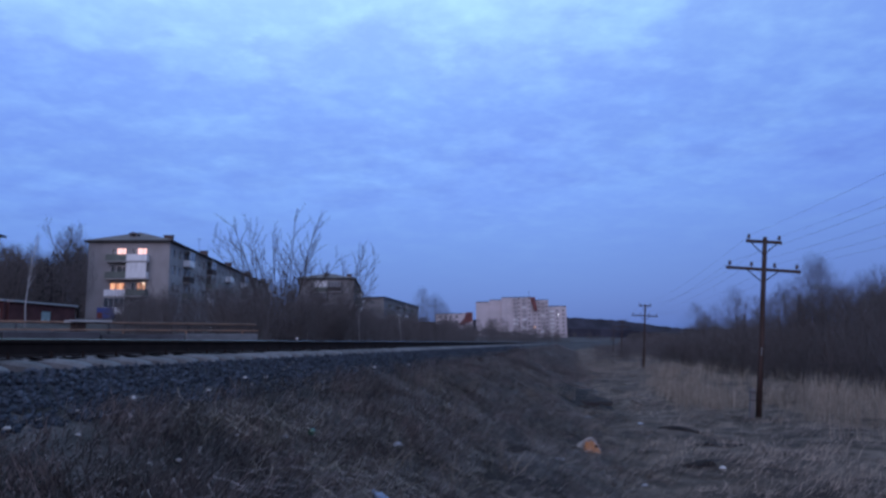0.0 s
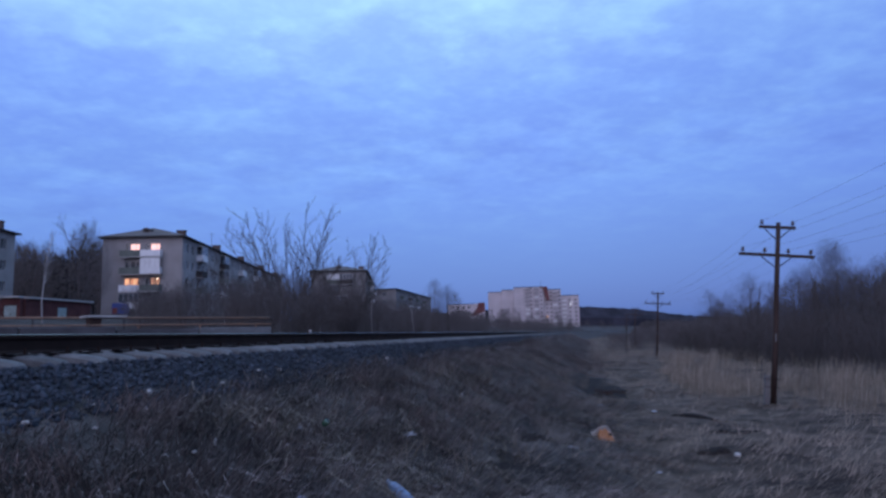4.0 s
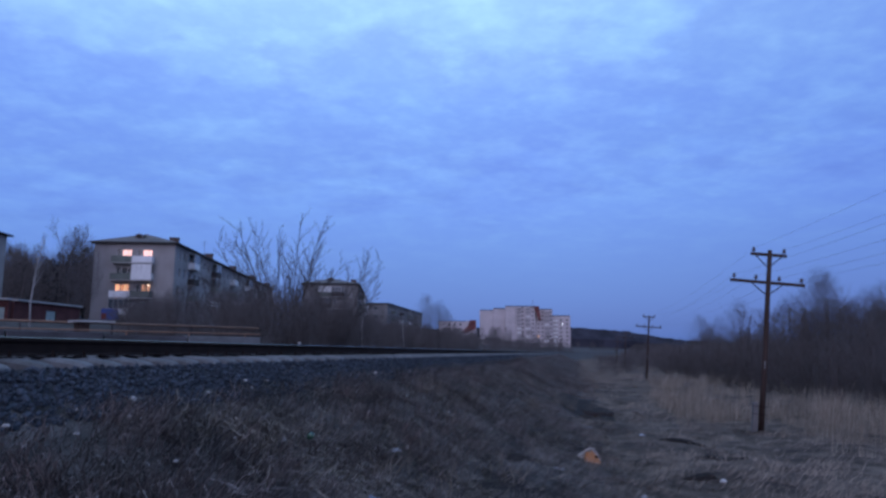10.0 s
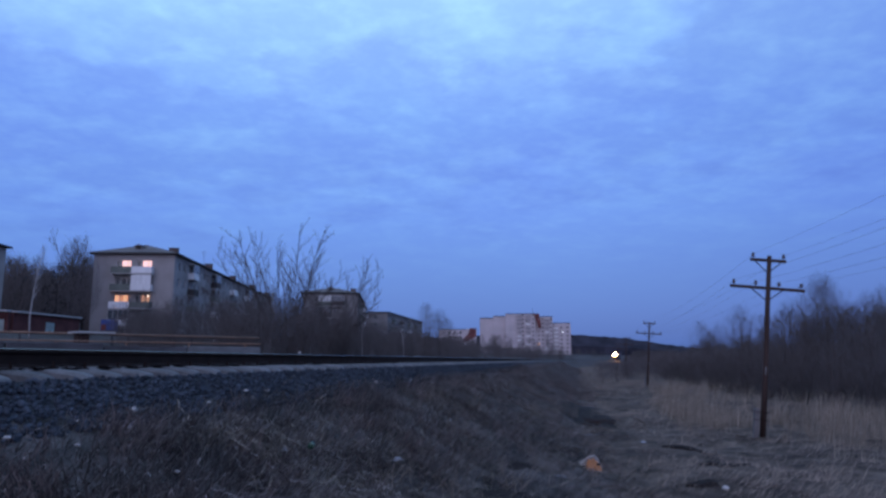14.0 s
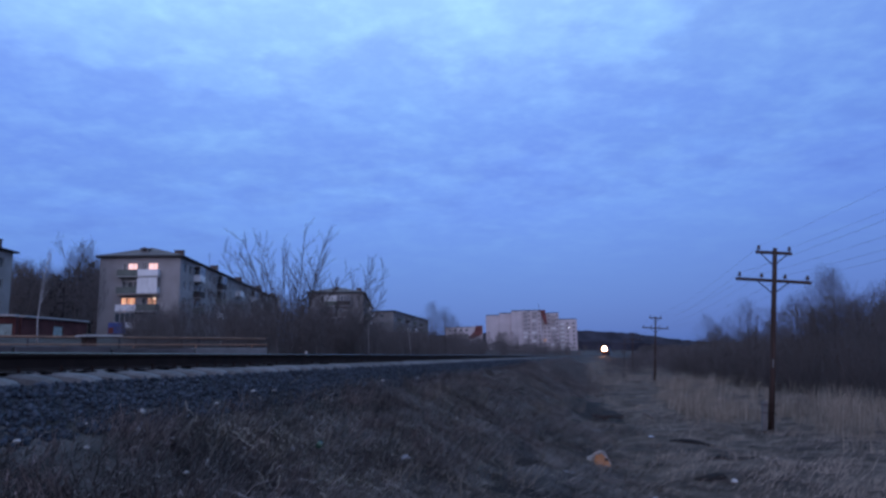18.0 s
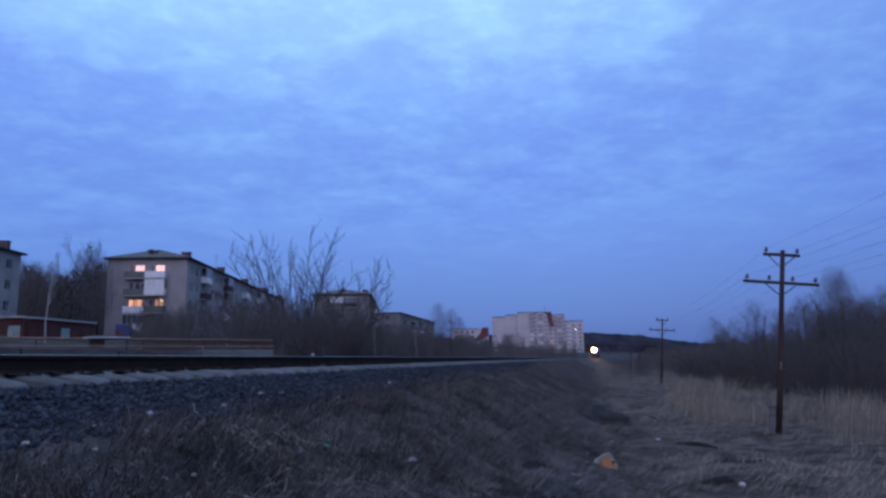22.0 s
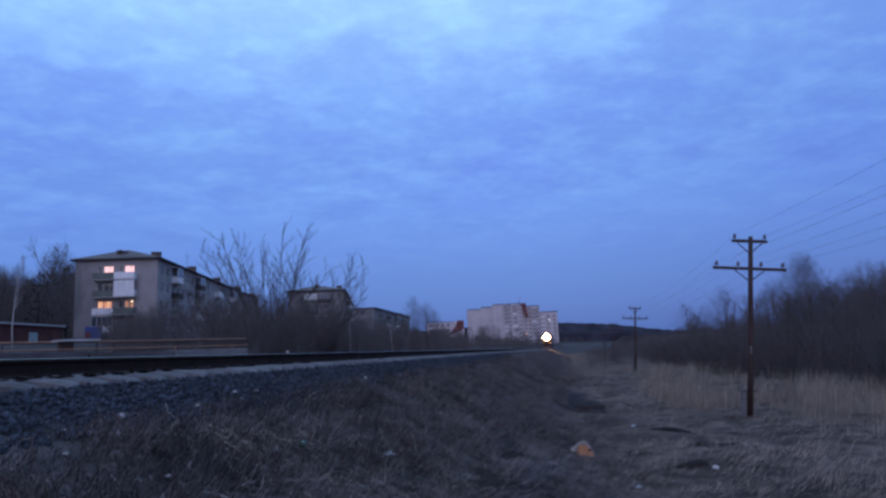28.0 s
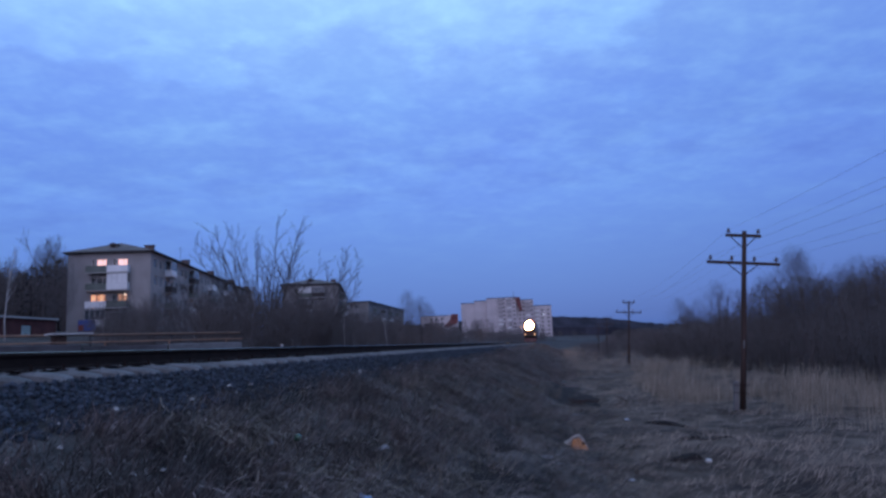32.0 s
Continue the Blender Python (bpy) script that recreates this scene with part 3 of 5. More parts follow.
near_block()
apartment_block(pose(-71.2, 37.0, 3.0, 0, 0, 2.6), 12.3, 63, 4, "four-storey grey block behind brick garages", 2.95, 0.7, M_PANEL, seed=8)
FAR_END, _, _ = apartment_block(pose(-33.8, 178.6, 4.2, 0, 0, 3.6), 13.8, 62, 4, "four-storey grey block behind bare trees", 2.85, 0.7, M_PANEL_B, seed=11)
for f in range(4):
    for c, mat in ((3.9, (M_FASCIA, M_SLAB, M_FASCIA, M_GREENISH)[f]), (7.3, (M_GREENISH, M_FASCIA, M_SLAB, M_FASCIA)[f])):
        # white glazing on one top balcony stands in for a faintly lit window
        balcony(FAR_END, pose(c, -0.004, 0.7 + f * 2.85), 3.2, 1.1, mat, M_WHITE if (f, c) == (3, 3.9) else M_GLASS if (f + int(c)) % 3 else None)
apartment_block(pose(-29.8, 253.0, 4.2, 0, 0, -9.0), 12.6, 70, 4, "four-storey pale block far along the railway", 2.85, 0.7, M_PANEL_B, seed=13, rise=0.4)


M_FAR_RED = material("weathered_red_paint", (0.14, 0.058, 0.058), 0.85, 0.3, 0.4, 8, 0.2, 0.005)


def long_far_block():
    b = thing("apartment_building", pose(1.5, 400, 4.2, 0, 0, -4), "low pale block with a rust-red end bay", "building", "apartment blocks by the railway")
    holes = [(2 + i * 3.1, 1.6 + f * 2.9, 3.5 + i * 3.1, 3.0 + f * 2.9) for f in range(4) for i in range(4)]
    part("front_wall", wall_with_openings(Shape(), 15, 12.6, holes), M_WHITE_PANEL, b)
    for h in holes:
        add_window(b, pose(h[0], 0, h[1]))
    part("end_bay", Shape().box(15.004, -0.4, 0, 21, 12, 13.0), M_WHITE_PANEL, b)
    x0, x1 = -0.75, -0.404
    outline = [(12.6, 6.4), (15.2, 6.0), (20.9, 8.6), (20.9, 13.4), (17.4, 13.4), (16.4, 10.2)]
    n = len(outline)
    band = [(x, y, z) for y in (x0, x1) for x, z in outline]
    part("stair_screen", Shape().add(band, [tuple(range(n)), tuple(range(2 * n - 1, n - 1, -1))] + [(i, n + i, n + (i + 1) % n, (i + 1) % n) for i in range(n)]), M_FAR_RED, b, "slanted rust-red screen")
    for x, z in ((15.8, 2.4), (17.6, 4.9), (15.8, 0.0)):
        part("balcony", Shape().box(x, -1.4, z, x + 2.8, -0.41, z + 1.2), M_WHITE_PANEL, b, "pale balcony front")
    part("back_wall", Shape().box(0, 0.36, 0, 15, 12, 12.5), M_WHITE_PANEL, b)
    part("roof", Shape().box(-0.4, 0.0, 12.604, 15.0, 12.4, 12.95), M_FASCIA, b)


long_far_block()


M_GREY_BALCONY = material("weathered_balcony_board", (0.30, 0.29, 0.30), 0.8, 0.2, 1.5, 20, 0.2, 0.004)
M_DIM_LIT = glow("dim_lit_window", (1.0, 0.52, 0.26), 0.9)


def tower_blocks():
    """The tall pale block far down the line: stepped sections, balconies, a rust-red stair head."""
    t = thing("apartment_building", pose(30.5, 500, 3.6, 0, 0, -6), "tall pale panel block with stepped sections and white balconies", "building", "apartment blocks by the railway")
    win = Shape().box(0, -0.05, 0, 1.7, 0.12, 1.5).mesh("window", M_FAR_GLASS)
    winlit = Shape().box(0, -0.05, 0, 1.2, 0.12, 1.0).mesh("window", M_DIM_LIT)
    bal = Shape().box(0, -1.2, 0, 3.2, 0.0, 0.12).box(0, -1.2, 0.12, 3.2, -1.1, 1.15).box(0, -1.1, 0.12, 0.1, 0, 1.15).box(3.1, -1.1, 0.12, 3.2, 0, 1.15).mesh("balcony", M_WHITE)
    bal_grey = bal.copy()
    bal_grey.materials.clear()
    bal_grey.materials.append(M_GREY_BALCONY)
    rng = random.Random(3)
    # x0, x1, front offset, height, window columns, balcony columns
    for x0, x1, off, h, wins, bals in ((0, 9.5, 2.0, 25.4, (), ()), (9.504, 18, 1.0, 26.6, (), ()), (18.004, 39, -1.5, 28.0, (11.4, 18.6), (8.2, 14.2)), (39.004, 51, 0.5, 26.0, (1.4, 4.2, 10.0), (6.4,)), (51.004, 63.5, 3.0, 21.6, (5.2, 9.4), (0.6,))):
        sec = part("section", Shape().box(x0, off, 0, x1, off + 14, h, 0, 0.15), M_WHITE_PANEL, t)
        part("parapet", Shape().box(x0 + 0.2, off + 0.2, h + 0.002, x1 - 0.2, off + 13.8, h + 0.6), M_FASCIA, sec)
        n = int(h / 2.8)
        for f in range(n):
            for wx in wins:
                lit = x0 > 38 and x0 < 50 and f == 2 and wx < 3
                w = part("window", winlit if lit else win, None, sec, "window lit from inside" if lit else "")
                w.matrix_local = pose(x0 + wx, off - 0.08, 1.3 + f * 2.8)
            for bx in bals:
                q = part("balcony", bal if x0 > 50 or rng.random() < 0.3 else bal_grey, None, sec)
                q.matrix_local = pose(x0 + bx, off - 0.003, 0.9 + f * 2.8)
    for f in range(1, 10):
        part("joint", Shape().box(18.1, -1.53, f * 2.8, 26.0, -1.504, f * 2.8 + 0.10), M_GREY_BALCONY, t)
    for x in (21.6, 25.2, 28.4):
        part("joint", Shape().box(x, -1.56, 0.2, x + 0.12, -1.534, 27.8), M_GREY_BALCONY, t)
    head = Shape().add([(38, -2.2, 28.4), (41.6, -2.2, 28.4), (43, -2.2, 18.5), (41.4, -2.2, 18.5), (38, 4, 28.4), (41.6, 4, 28.4), (43, 4, 18.5), (41.4, 4, 18.5)],
                       [(0, 3, 2, 1), (4, 5, 6, 7), (0, 1, 5, 4), (1, 2, 6, 5), (2, 3, 7, 6), (3, 0, 4, 7)])
    part("stair_head", head, M_FAR_RED, t, "rust-red slanted stair head")
    part("mast", Shape().tube([(37.5, 2, 28.4), (37.5, 2, 33)], 0.12, 6), M_WIRE, t)
    part("roof_lamp", Shape().box(57.6, 2.7, 15.7, 58.2, 2.95, 16.3), M_LAMP_WHITE, t, "bright white wall lamp")


tower_blocks()


def garages():
    """A row that faces the railway, stepped in height."""
    for m, w, h, dw, doors, label in ((pose(-63.6, 75.5, 2.3, 0, 0, 6), 17.2, 2.85, 1.35, (5.0, 9.4, 13.2, 15.5), "red brick garage with pale green doors"), (pose(-46.3, 78.0, 2.3, 0, 0, 84.5), 12.1, 2.8, 1.8, (5.6,), "low red brick garage with a grey roof edge")):
        g = thing("garage", m, label, "garage", "brick garages")
        holes = [(d, 0.0, d + dw, 2.05) for d in doors]
        part("front_wall", wall_with_openings(Shape(), w, h, holes, 0.3), M_REDBRICK, g)
        part("side_wall", Shape().box(0, 0.304, 0, 0.3, 6, h), M_REDBRICK, g)
        part("side_wall", Shape().box(w - 0.3, 0.304, 0, w, 6, h), M_REDBRICK, g)
        part("back_wall", Shape().box(0.304, 5.7, 0, w - 0.304, 6, h), M_REDBRICK, g)
        part("roof", Shape().box(0.004, -0.4, h + 0.003, w - 0.004, 6.3, h + 0.2, 0, 0.02), M_CONCRETE, g, "grey roof slab")
        for d in doors:
            dr = part("door", Shape().box(d + 0.02, 0.1, 0.02, d + dw - 0.02, 0.17, 2.03).box(d + 0.1, 0.07, 0.15, d + dw / 2 - 0.05, 0.1, 1.9).box(d + dw / 2 + 0.05, 0.07, 0.15, d + dw - 0.1, 0.1, 1.9), M_DOOR, g, "pale green metal door")
            part("handle", Shape().box(d + dw / 2 - 0.03, 0.05, 0.95, d + dw / 2 + 0.03, 0.098, 1.15), M_RAIL, dr)


garages()


def kiosk():
    k = thing("container", pose(-50.9, 108.0, 4.35, 0, 0, 4), "blue painted steel container by the block", "container")
    sh = Shape()
    sh.box(0, 0, 0, 2.0, 1.6, 1.7, 0, 0.04)
    part("body", sh, M_BLUE, k)
    for i in range(4):
        part("rib", Shape().box(0.95 + i * 0.26, -0.05, 0.1, 1.05 + i * 0.26, -0.004, 1.6), M_BLUE, k)
    part("door", Shape().box(0.1, -0.04, 0.05, 0.85, -0.004, 0.95), M_RED_PAINT, k, "dull red door")


kiosk()


# ---- loading ramp across the track ----
M_RAMP = material("stained_ramp_concrete", (0.070, 0.068, 0.074), 0.9, 0.4, 0.9, 30, 0.4, 0.008, rand=0.2)


def loading_ramp():
    """A low concrete wall that comes up to the far side of the track, with rusty pipes along it."""
    a, b = Vector((-14.6, 15.2, 0)), Vector((-5.6, 22.9, 0))
    l = (b - a).length
    m = Matrix.Translation(a) @ Matrix.Rotation(math.atan2(b.y - a.y, b.x - a.x), 4, "Z")
    ramp = thing("loading_ramp", m, "low stained concrete loading ramp beyond the track", "ramp", kind="structure")
    rng = random.Random(9)
    n = 5
    for i in range(n):
        x = l * i / n
        top = 0.36 if i < 3 else 0.30
        part("slab", Shape().box(x + 0.02, rng.uniform(-0.03, 0.03), -0.6, x + l / n - 0.02, 0.4, top + rng.uniform(-0.02, 0.02), 0, 0.02), M_RAMP if i != 4 else M_SLEEPER, ramp)
    part("deck", Shape().box(0, 0.41, -0.6, l, 5.0, 0.24), M_RAMP, ramp)
    part("edge_rail", Shape().tube([(0, 0.06, 0.42), (l * 0.5, 0.06, 0.41), (l, 0.06, 0.40)], 0.02, 8), M_RUST, ramp, "rusty orange steel edge pipe")
    for k in range(7):
        part("bracket", Shape().box(0.5 + k * 1.8, 0.03, 0.30, 0.53 + k * 1.8, 0.1, 0.40), M_RUST, ramp)
    pipe = thing("pipeline", m, "rusty orange pipe on short posts behind the ramp", "pipe")
    part("pipe", Shape().tube([(-1, 3.2, 0.74), (l * 0.5, 3.2, 0.72), (l + 1.5, 3.2, 0.70)], 0.035, 10), M_RUST, pipe, "", True)
    for k in range(5):
        part("post", Shape().box(0.4 + k * 2.6, 3.14, 0.24, 0.45 + k * 2.6, 3.19, 0.68), M_RAMP, pipe)
    slab = thing("concrete_panel", m @ pose(6.9, 2.2, 0.70, 0, 0, 2), "pale flat panel lying on a stack of planks", "panel")
    part("panel", Shape().box(0, 0, 0, 1.15, 0.8, 0.06, 0, 0.01), M_CONCRETE, slab)
    for k, z in enumerate((-0.15, -0.30, -0.45)):
        part("plank", Shape().box(0.15, 0.15, z, 0.45, 0.7, z + 0.147, 0, 0.01), M_POLE, slab)


loading_ramp()


# ---- telegraph line ----
# foot of each pole, and its lean away from the track
POLES = [(6.7, -21.6, 5.5), (6.09, 26.0, 5.85), (6.66, 71.6, 4.2), (7.7, 119.0, 3.8), (9.0, 166.0, 3.8)]
PINS = [(-0.50, 0.0), (0.50, 0.0), (-1.10, -0.98), (-0.38, -0.98), (0.38, -0.98), (1.10, -0.98)]
POLE_TOP = 6.24


def telegraph_pole():
    """Pole in its own space, foot at z = 0, arms across x."""
    pole = thing("telegraph_pole", Matrix(), "dark leaning wooden telegraph pole with two cross-arms", "telegraph pole", "telegraph line beside the railway")
    sh = Shape().tube([(0, 0, 0.05), (0.01, 0, 2.2), (0, 0, 4.2), (0, 0, POLE_TOP)], [0.10, 0.093, 0.083, 0.072], 10)
    part("shaft", sh, M_POLE, pole, "", True)
    stub = part("stub", Shape().box(-0.30, -0.10, -0.5, -0.14, 0.10, 1.0, 0, 0.015), M_POLE_POST, pole, "short grey concrete foot post")
    for z in (0.62, 0.88):
        part("binding", Shape().tube([(-0.31, -0.12, z), (0.14, -0.14, z), (0.14, 0.14, z), (-0.31, 0.12, z), (-0.31, -0.12, z)], 0.012, 4, caps=False), M_RAIL, stub)
    part("number_plate", Shape().box(-0.025, -0.108, 2.14, 0.02, -0.1, 2.42), M_SLEEPER, pole, "small white plate on the pole")
    for half, z in ((0.59, POLE_TOP - 0.14), (1.22, POLE_TOP - 1.12)):
        arm = part("cross_arm", Shape().box(-half, 0.10, z - 0.05, half, 0.20, z + 0.05, 0, 0.01), M_POLE, pole)
        part("brace", Shape().tube([(-0.42 if half < 1 else -0.5, 0.15, z - 0.05), (-0.05, 0.11, z - 0.42)], 0.018, 5), M_RAIL, arm)
        part("brace", Shape().tube([(0.42 if half < 1 else 0.5, 0.15, z - 0.05), (0.05, 0.11, z - 0.42)], 0.018, 5), M_RAIL, arm)
    pin = Shape().tube([(0, 0, 0), (0, 0, 0.10)], 0.012, 6)
    bell = Shape().tube([(0, 0, 0.055), (0, 0, 0.075), (0, 0, 0.11), (0, 0, 0.13), (0, 0, 0.15), (0, 0, 0.185), (0, 0, 0.20)], [0.062, 0.066, 0.05, 0.034, 0.048, 0.045, 0.02], 10)
    pm, bm = pin.mesh("pin", M_RAIL), bell.mesh("insulator", M_PORCELAIN, True)
    for x, dz in PINS:
        ob = part("pin", pm, None, pole)
        ob.matrix_local = pose(x, 0.15, POLE_TOP - 0.09 + dz)
        part("insulator", bm, None, ob, "dark porcelain insulator")
    return pole


def pole_pose(p, s, lean):
    return at(p, s, ground_z(p, s) - 0.02) @ pose(0, 0, 0, 0, lean, 0)


def telegraph_line():
    first = telegraph_pole()
    first.matrix_world = pole_pose(*POLES[0])
    for q in POLES[1:]:
        copy_thing(first, pole_pose(*q))
    for a, b in zip(POLES, POLES[1:]):
        ma, mb = pole_pose(*a), pole_pose(*b)
        for x, dz in PINS:
            va, vb = (m @ Vector((x, 0.15, POLE_TOP + 0.06 + dz)) for m in (ma, mb))
            pts = [va.lerp(vb, i / 14) - Vector((0, 0, 0.5 * 4 * (i / 14) * (1 - i / 14))) for i in range(15)]
            solid("overhead_wire", Shape().tube(pts, 0.0032, 3), M_WIRE, Matrix(), "thin dark wire strung between the poles", "wire", "telegraph wires")


telegraph_line()


# ---- trees and bushes ----
def grow(seed, height, stems, levels, spread_deg, ratio, kids, twig_r, start=0.25, lean=0.12, thick=0.011, upward=0.35, sides=(7, 5), simple=False, wander=0.13):
    """Bare wood: stems that fork. Returns the shape of the limbs and of the twigs."""
    rng = random.Random(seed)
    limbs, twigs = Shape(), Shape()

    def shoot(o, d, length, r, level):
        n = 4 if level < 2 else 2
        pts, q, e = [o], o, d.copy()
        for i in range(n):
            e = (e + Vector((rng.gauss(0, wander), rng.gauss(0, wander), rng.gauss(0.02, wander * 0.7)))).normalized()
            q = q + e * (length / n)
            pts.append(q)
        k = max(r, twig_r)
        if level < 2:
            rad = [max(r * (1 - 0.75 * i / n), twig_r) for i in range(n + 1)]
            limbs.tube(pts, rad, sides[level])
        else:
            a = e.orthogonal().normalized()
            b = e.cross(a)
            foot = [pts[0] + k * a, pts[0] - k * 0.5 * a + k * 0.87 * b, pts[0] - k * 0.5 * a - k * 0.87 * b]
            if level + 1 < levels and not simple:
                m = [pts[1] + 0.7 * k * a, pts[1] - 0.35 * k * a + 0.6 * k * b, pts[1] - 0.35 * k * a - 0.6 * k * b]
                twigs.add(foot + m + [pts[2]], [(0, 1, 4, 3), (1, 2, 5, 4), (2, 0, 3, 5), (3, 4, 6), (4, 5, 6), (5, 3, 6)])
            else:
                twigs.add(foot + [pts[2]], [(0, 1, 3), (1, 2, 3), (2, 0, 3)])
        if level + 1 >= levels:
            return
        count = kids[level]
        for j in range(count):
            f = start + (1 - start) * (j + rng.random()) / count
            f = min(f, 0.98)
            i = min(int(f * n), n - 1)
            w = pts[i].lerp(pts[i + 1], f * n - i)
            ax = (pts[i + 1] - pts[i]).normalized()
            turn = rng.uniform(0, 2 * math.pi)
            a = ax.orthogonal().normalized()
            side = (math.cos(turn) * a + math.sin(turn) * ax.cross(a))
            ang = radians(spread_deg * rng.uniform(0.6, 1.3))
            nd = (ax * math.cos(ang) + side * math.sin(ang) + Vector((0, 0, upward * 0.5))).normalized()
            shoot(w, nd, length * ratio * rng.uniform(0.6, 1.15) * (1.15 - 0.5 * f), r * 0.5 * (1.1 - 0.5 * f), level + 1)

    for k in range(stems):
        ang = 2 * math.pi * (k + rng.random()) / stems
        tilt = lean * rng.uniform(0.5, 1.5) if stems > 1 else lean * 0.3
        d = Vector((math.cos(ang) * tilt, math.sin(ang) * tilt, 1)).normalized()
        o = Vector((math.cos(ang), math.sin(ang), 0)) * (0.04 * height * rng.random() if stems > 1 else 0) + Vector((0, 0, -0.12))
        shoot(o, d, height * rng.uniform(0.75, 1.0), height * thick * rng.uniform(0.7, 1.1), 0)
    return limbs, twigs


def scatter(name, shapes, poses, mat, label, category):
    """Many small plants that nobody could count, as one object of kind stuff."""
    arrays = [(np.array([tuple(v) for v in sh.v]), [len(f) for f in sh.f], [i for f in sh.f for i in f]) for sh in shapes]
    vs, loops, sizes, base = [], [], [], 0
    for k, m in enumerate(poses):
        v, n, l = arrays[k % len(arrays)]
        mm = np.array(m)
        vs.append(v @ mm[:3, :3].T + mm[:3, 3])
        loops.append(np.array(l) + base)
        sizes += n
        base += len(v)
    v, l = np.concatenate(vs), np.concatenate(loops)
    me = bpy.data.meshes.new(name)
    me.vertices.add(len(v))
    me.vertices.foreach_set("co", v.ravel())
    me.loops.add(len(l))
    me.loops.foreach_set("vertex_index", l.astype(np.int32))
    me.polygons.add(len(sizes))
    me.polygons.foreach_set("loop_start", np.concatenate([[0], np.cumsum(sizes)[:-1]]).astype(np.int32))
    me.update(calc_edges=True)
    me.materials.append(mat)
    return tagged(new(name, me), label, category, kind="stuff")


def haze(seed, height, width, count, low=0.25, stick=0.13, r=0.011, stems=2):
    """A dense fine crown: stems and many short rods that fan up and out inside an uneven egg."""
    rng = random.Random(seed)
    sh = Shape()
    for k in range(stems):
        a = rng.uniform(0, 6.28)
        top = Vector((math.cos(a) * width * 0.3 * rng.random(), math.sin(a) * width * 0.3 * rng.random(), height * rng.uniform(0.75, 0.95)))
        sh.tube([Vector((0.2 * k, 0, -0.2)), top * 0.5 + Vector((rng.gauss(0, 0.1), 0, 0)), top], [height * 0.008, height * 0.006, 0.01], 4, caps=False)
    lobes = [(rng.uniform(0, 6.28), rng.uniform(0.75, 1.15)) for _ in range(4)]
    for i in range(count):
        u = rng.random() ** 0.8
        a = rng.uniform(0, 2 * math.pi)
        prof = math.sin(math.pi * (0.1 + 0.86 * u)) ** 0.7
        wob = 1 + 0.28 * sum(math.cos(a * (j + 1) + ph) * k for j, (ph, k) in enumerate(lobes)) / 3
        rad = 0.5 * width * prof * wob * rng.random() ** 0.5
        o = Vector((rad * math.cos(a), rad * math.sin(a), height * (low + (1 - low) * u * rng.uniform(0.85, 1.02))))
        out = Vector((math.cos(a), math.sin(a), 0)) * rng.uniform(0.1, 0.8)
        d = (out + Vector((rng.gauss(0, 0.4), rng.gauss(0, 0.4), 1.0))).normalized()
        l = height * stick * rng.uniform(0.5, 1.3)
        s = d.orthogonal().normalized()
        w = d.cross(s)
        k = r * rng.uniform(0.6, 1.3)
        q = o - d * l * 0.5
        sh.add([q + s * k, q - s * k * 0.5 + w * k * 0.87, q - s * k * 0.5 - w * k * 0.87, o + d * l * 0.5], [(0, 1, 3), (1, 2, 3), (2, 0, 3)])
    return sh


def bare_tree(name, label, category, group, shapes, bark, twig):
    t = thing(name, Matrix(), label, category, group)
    part("trunk", shapes[0], bark, t, "", True)
    part("crown", shapes[1], twig, t)
    return t


def set_down(ob, p, s, size=1.0, turn=0.0, first=False, z=None, tall=1.0):
    m = at(p, s, ground_z(p, s) if z is None else z, turn) @ Matrix.Diagonal((size, size, size * tall, 1))
    if first:
        ob.matrix_world = m
        return ob
    c = copy_thing(ob, Matrix())
    c.matrix_world = m
    return c


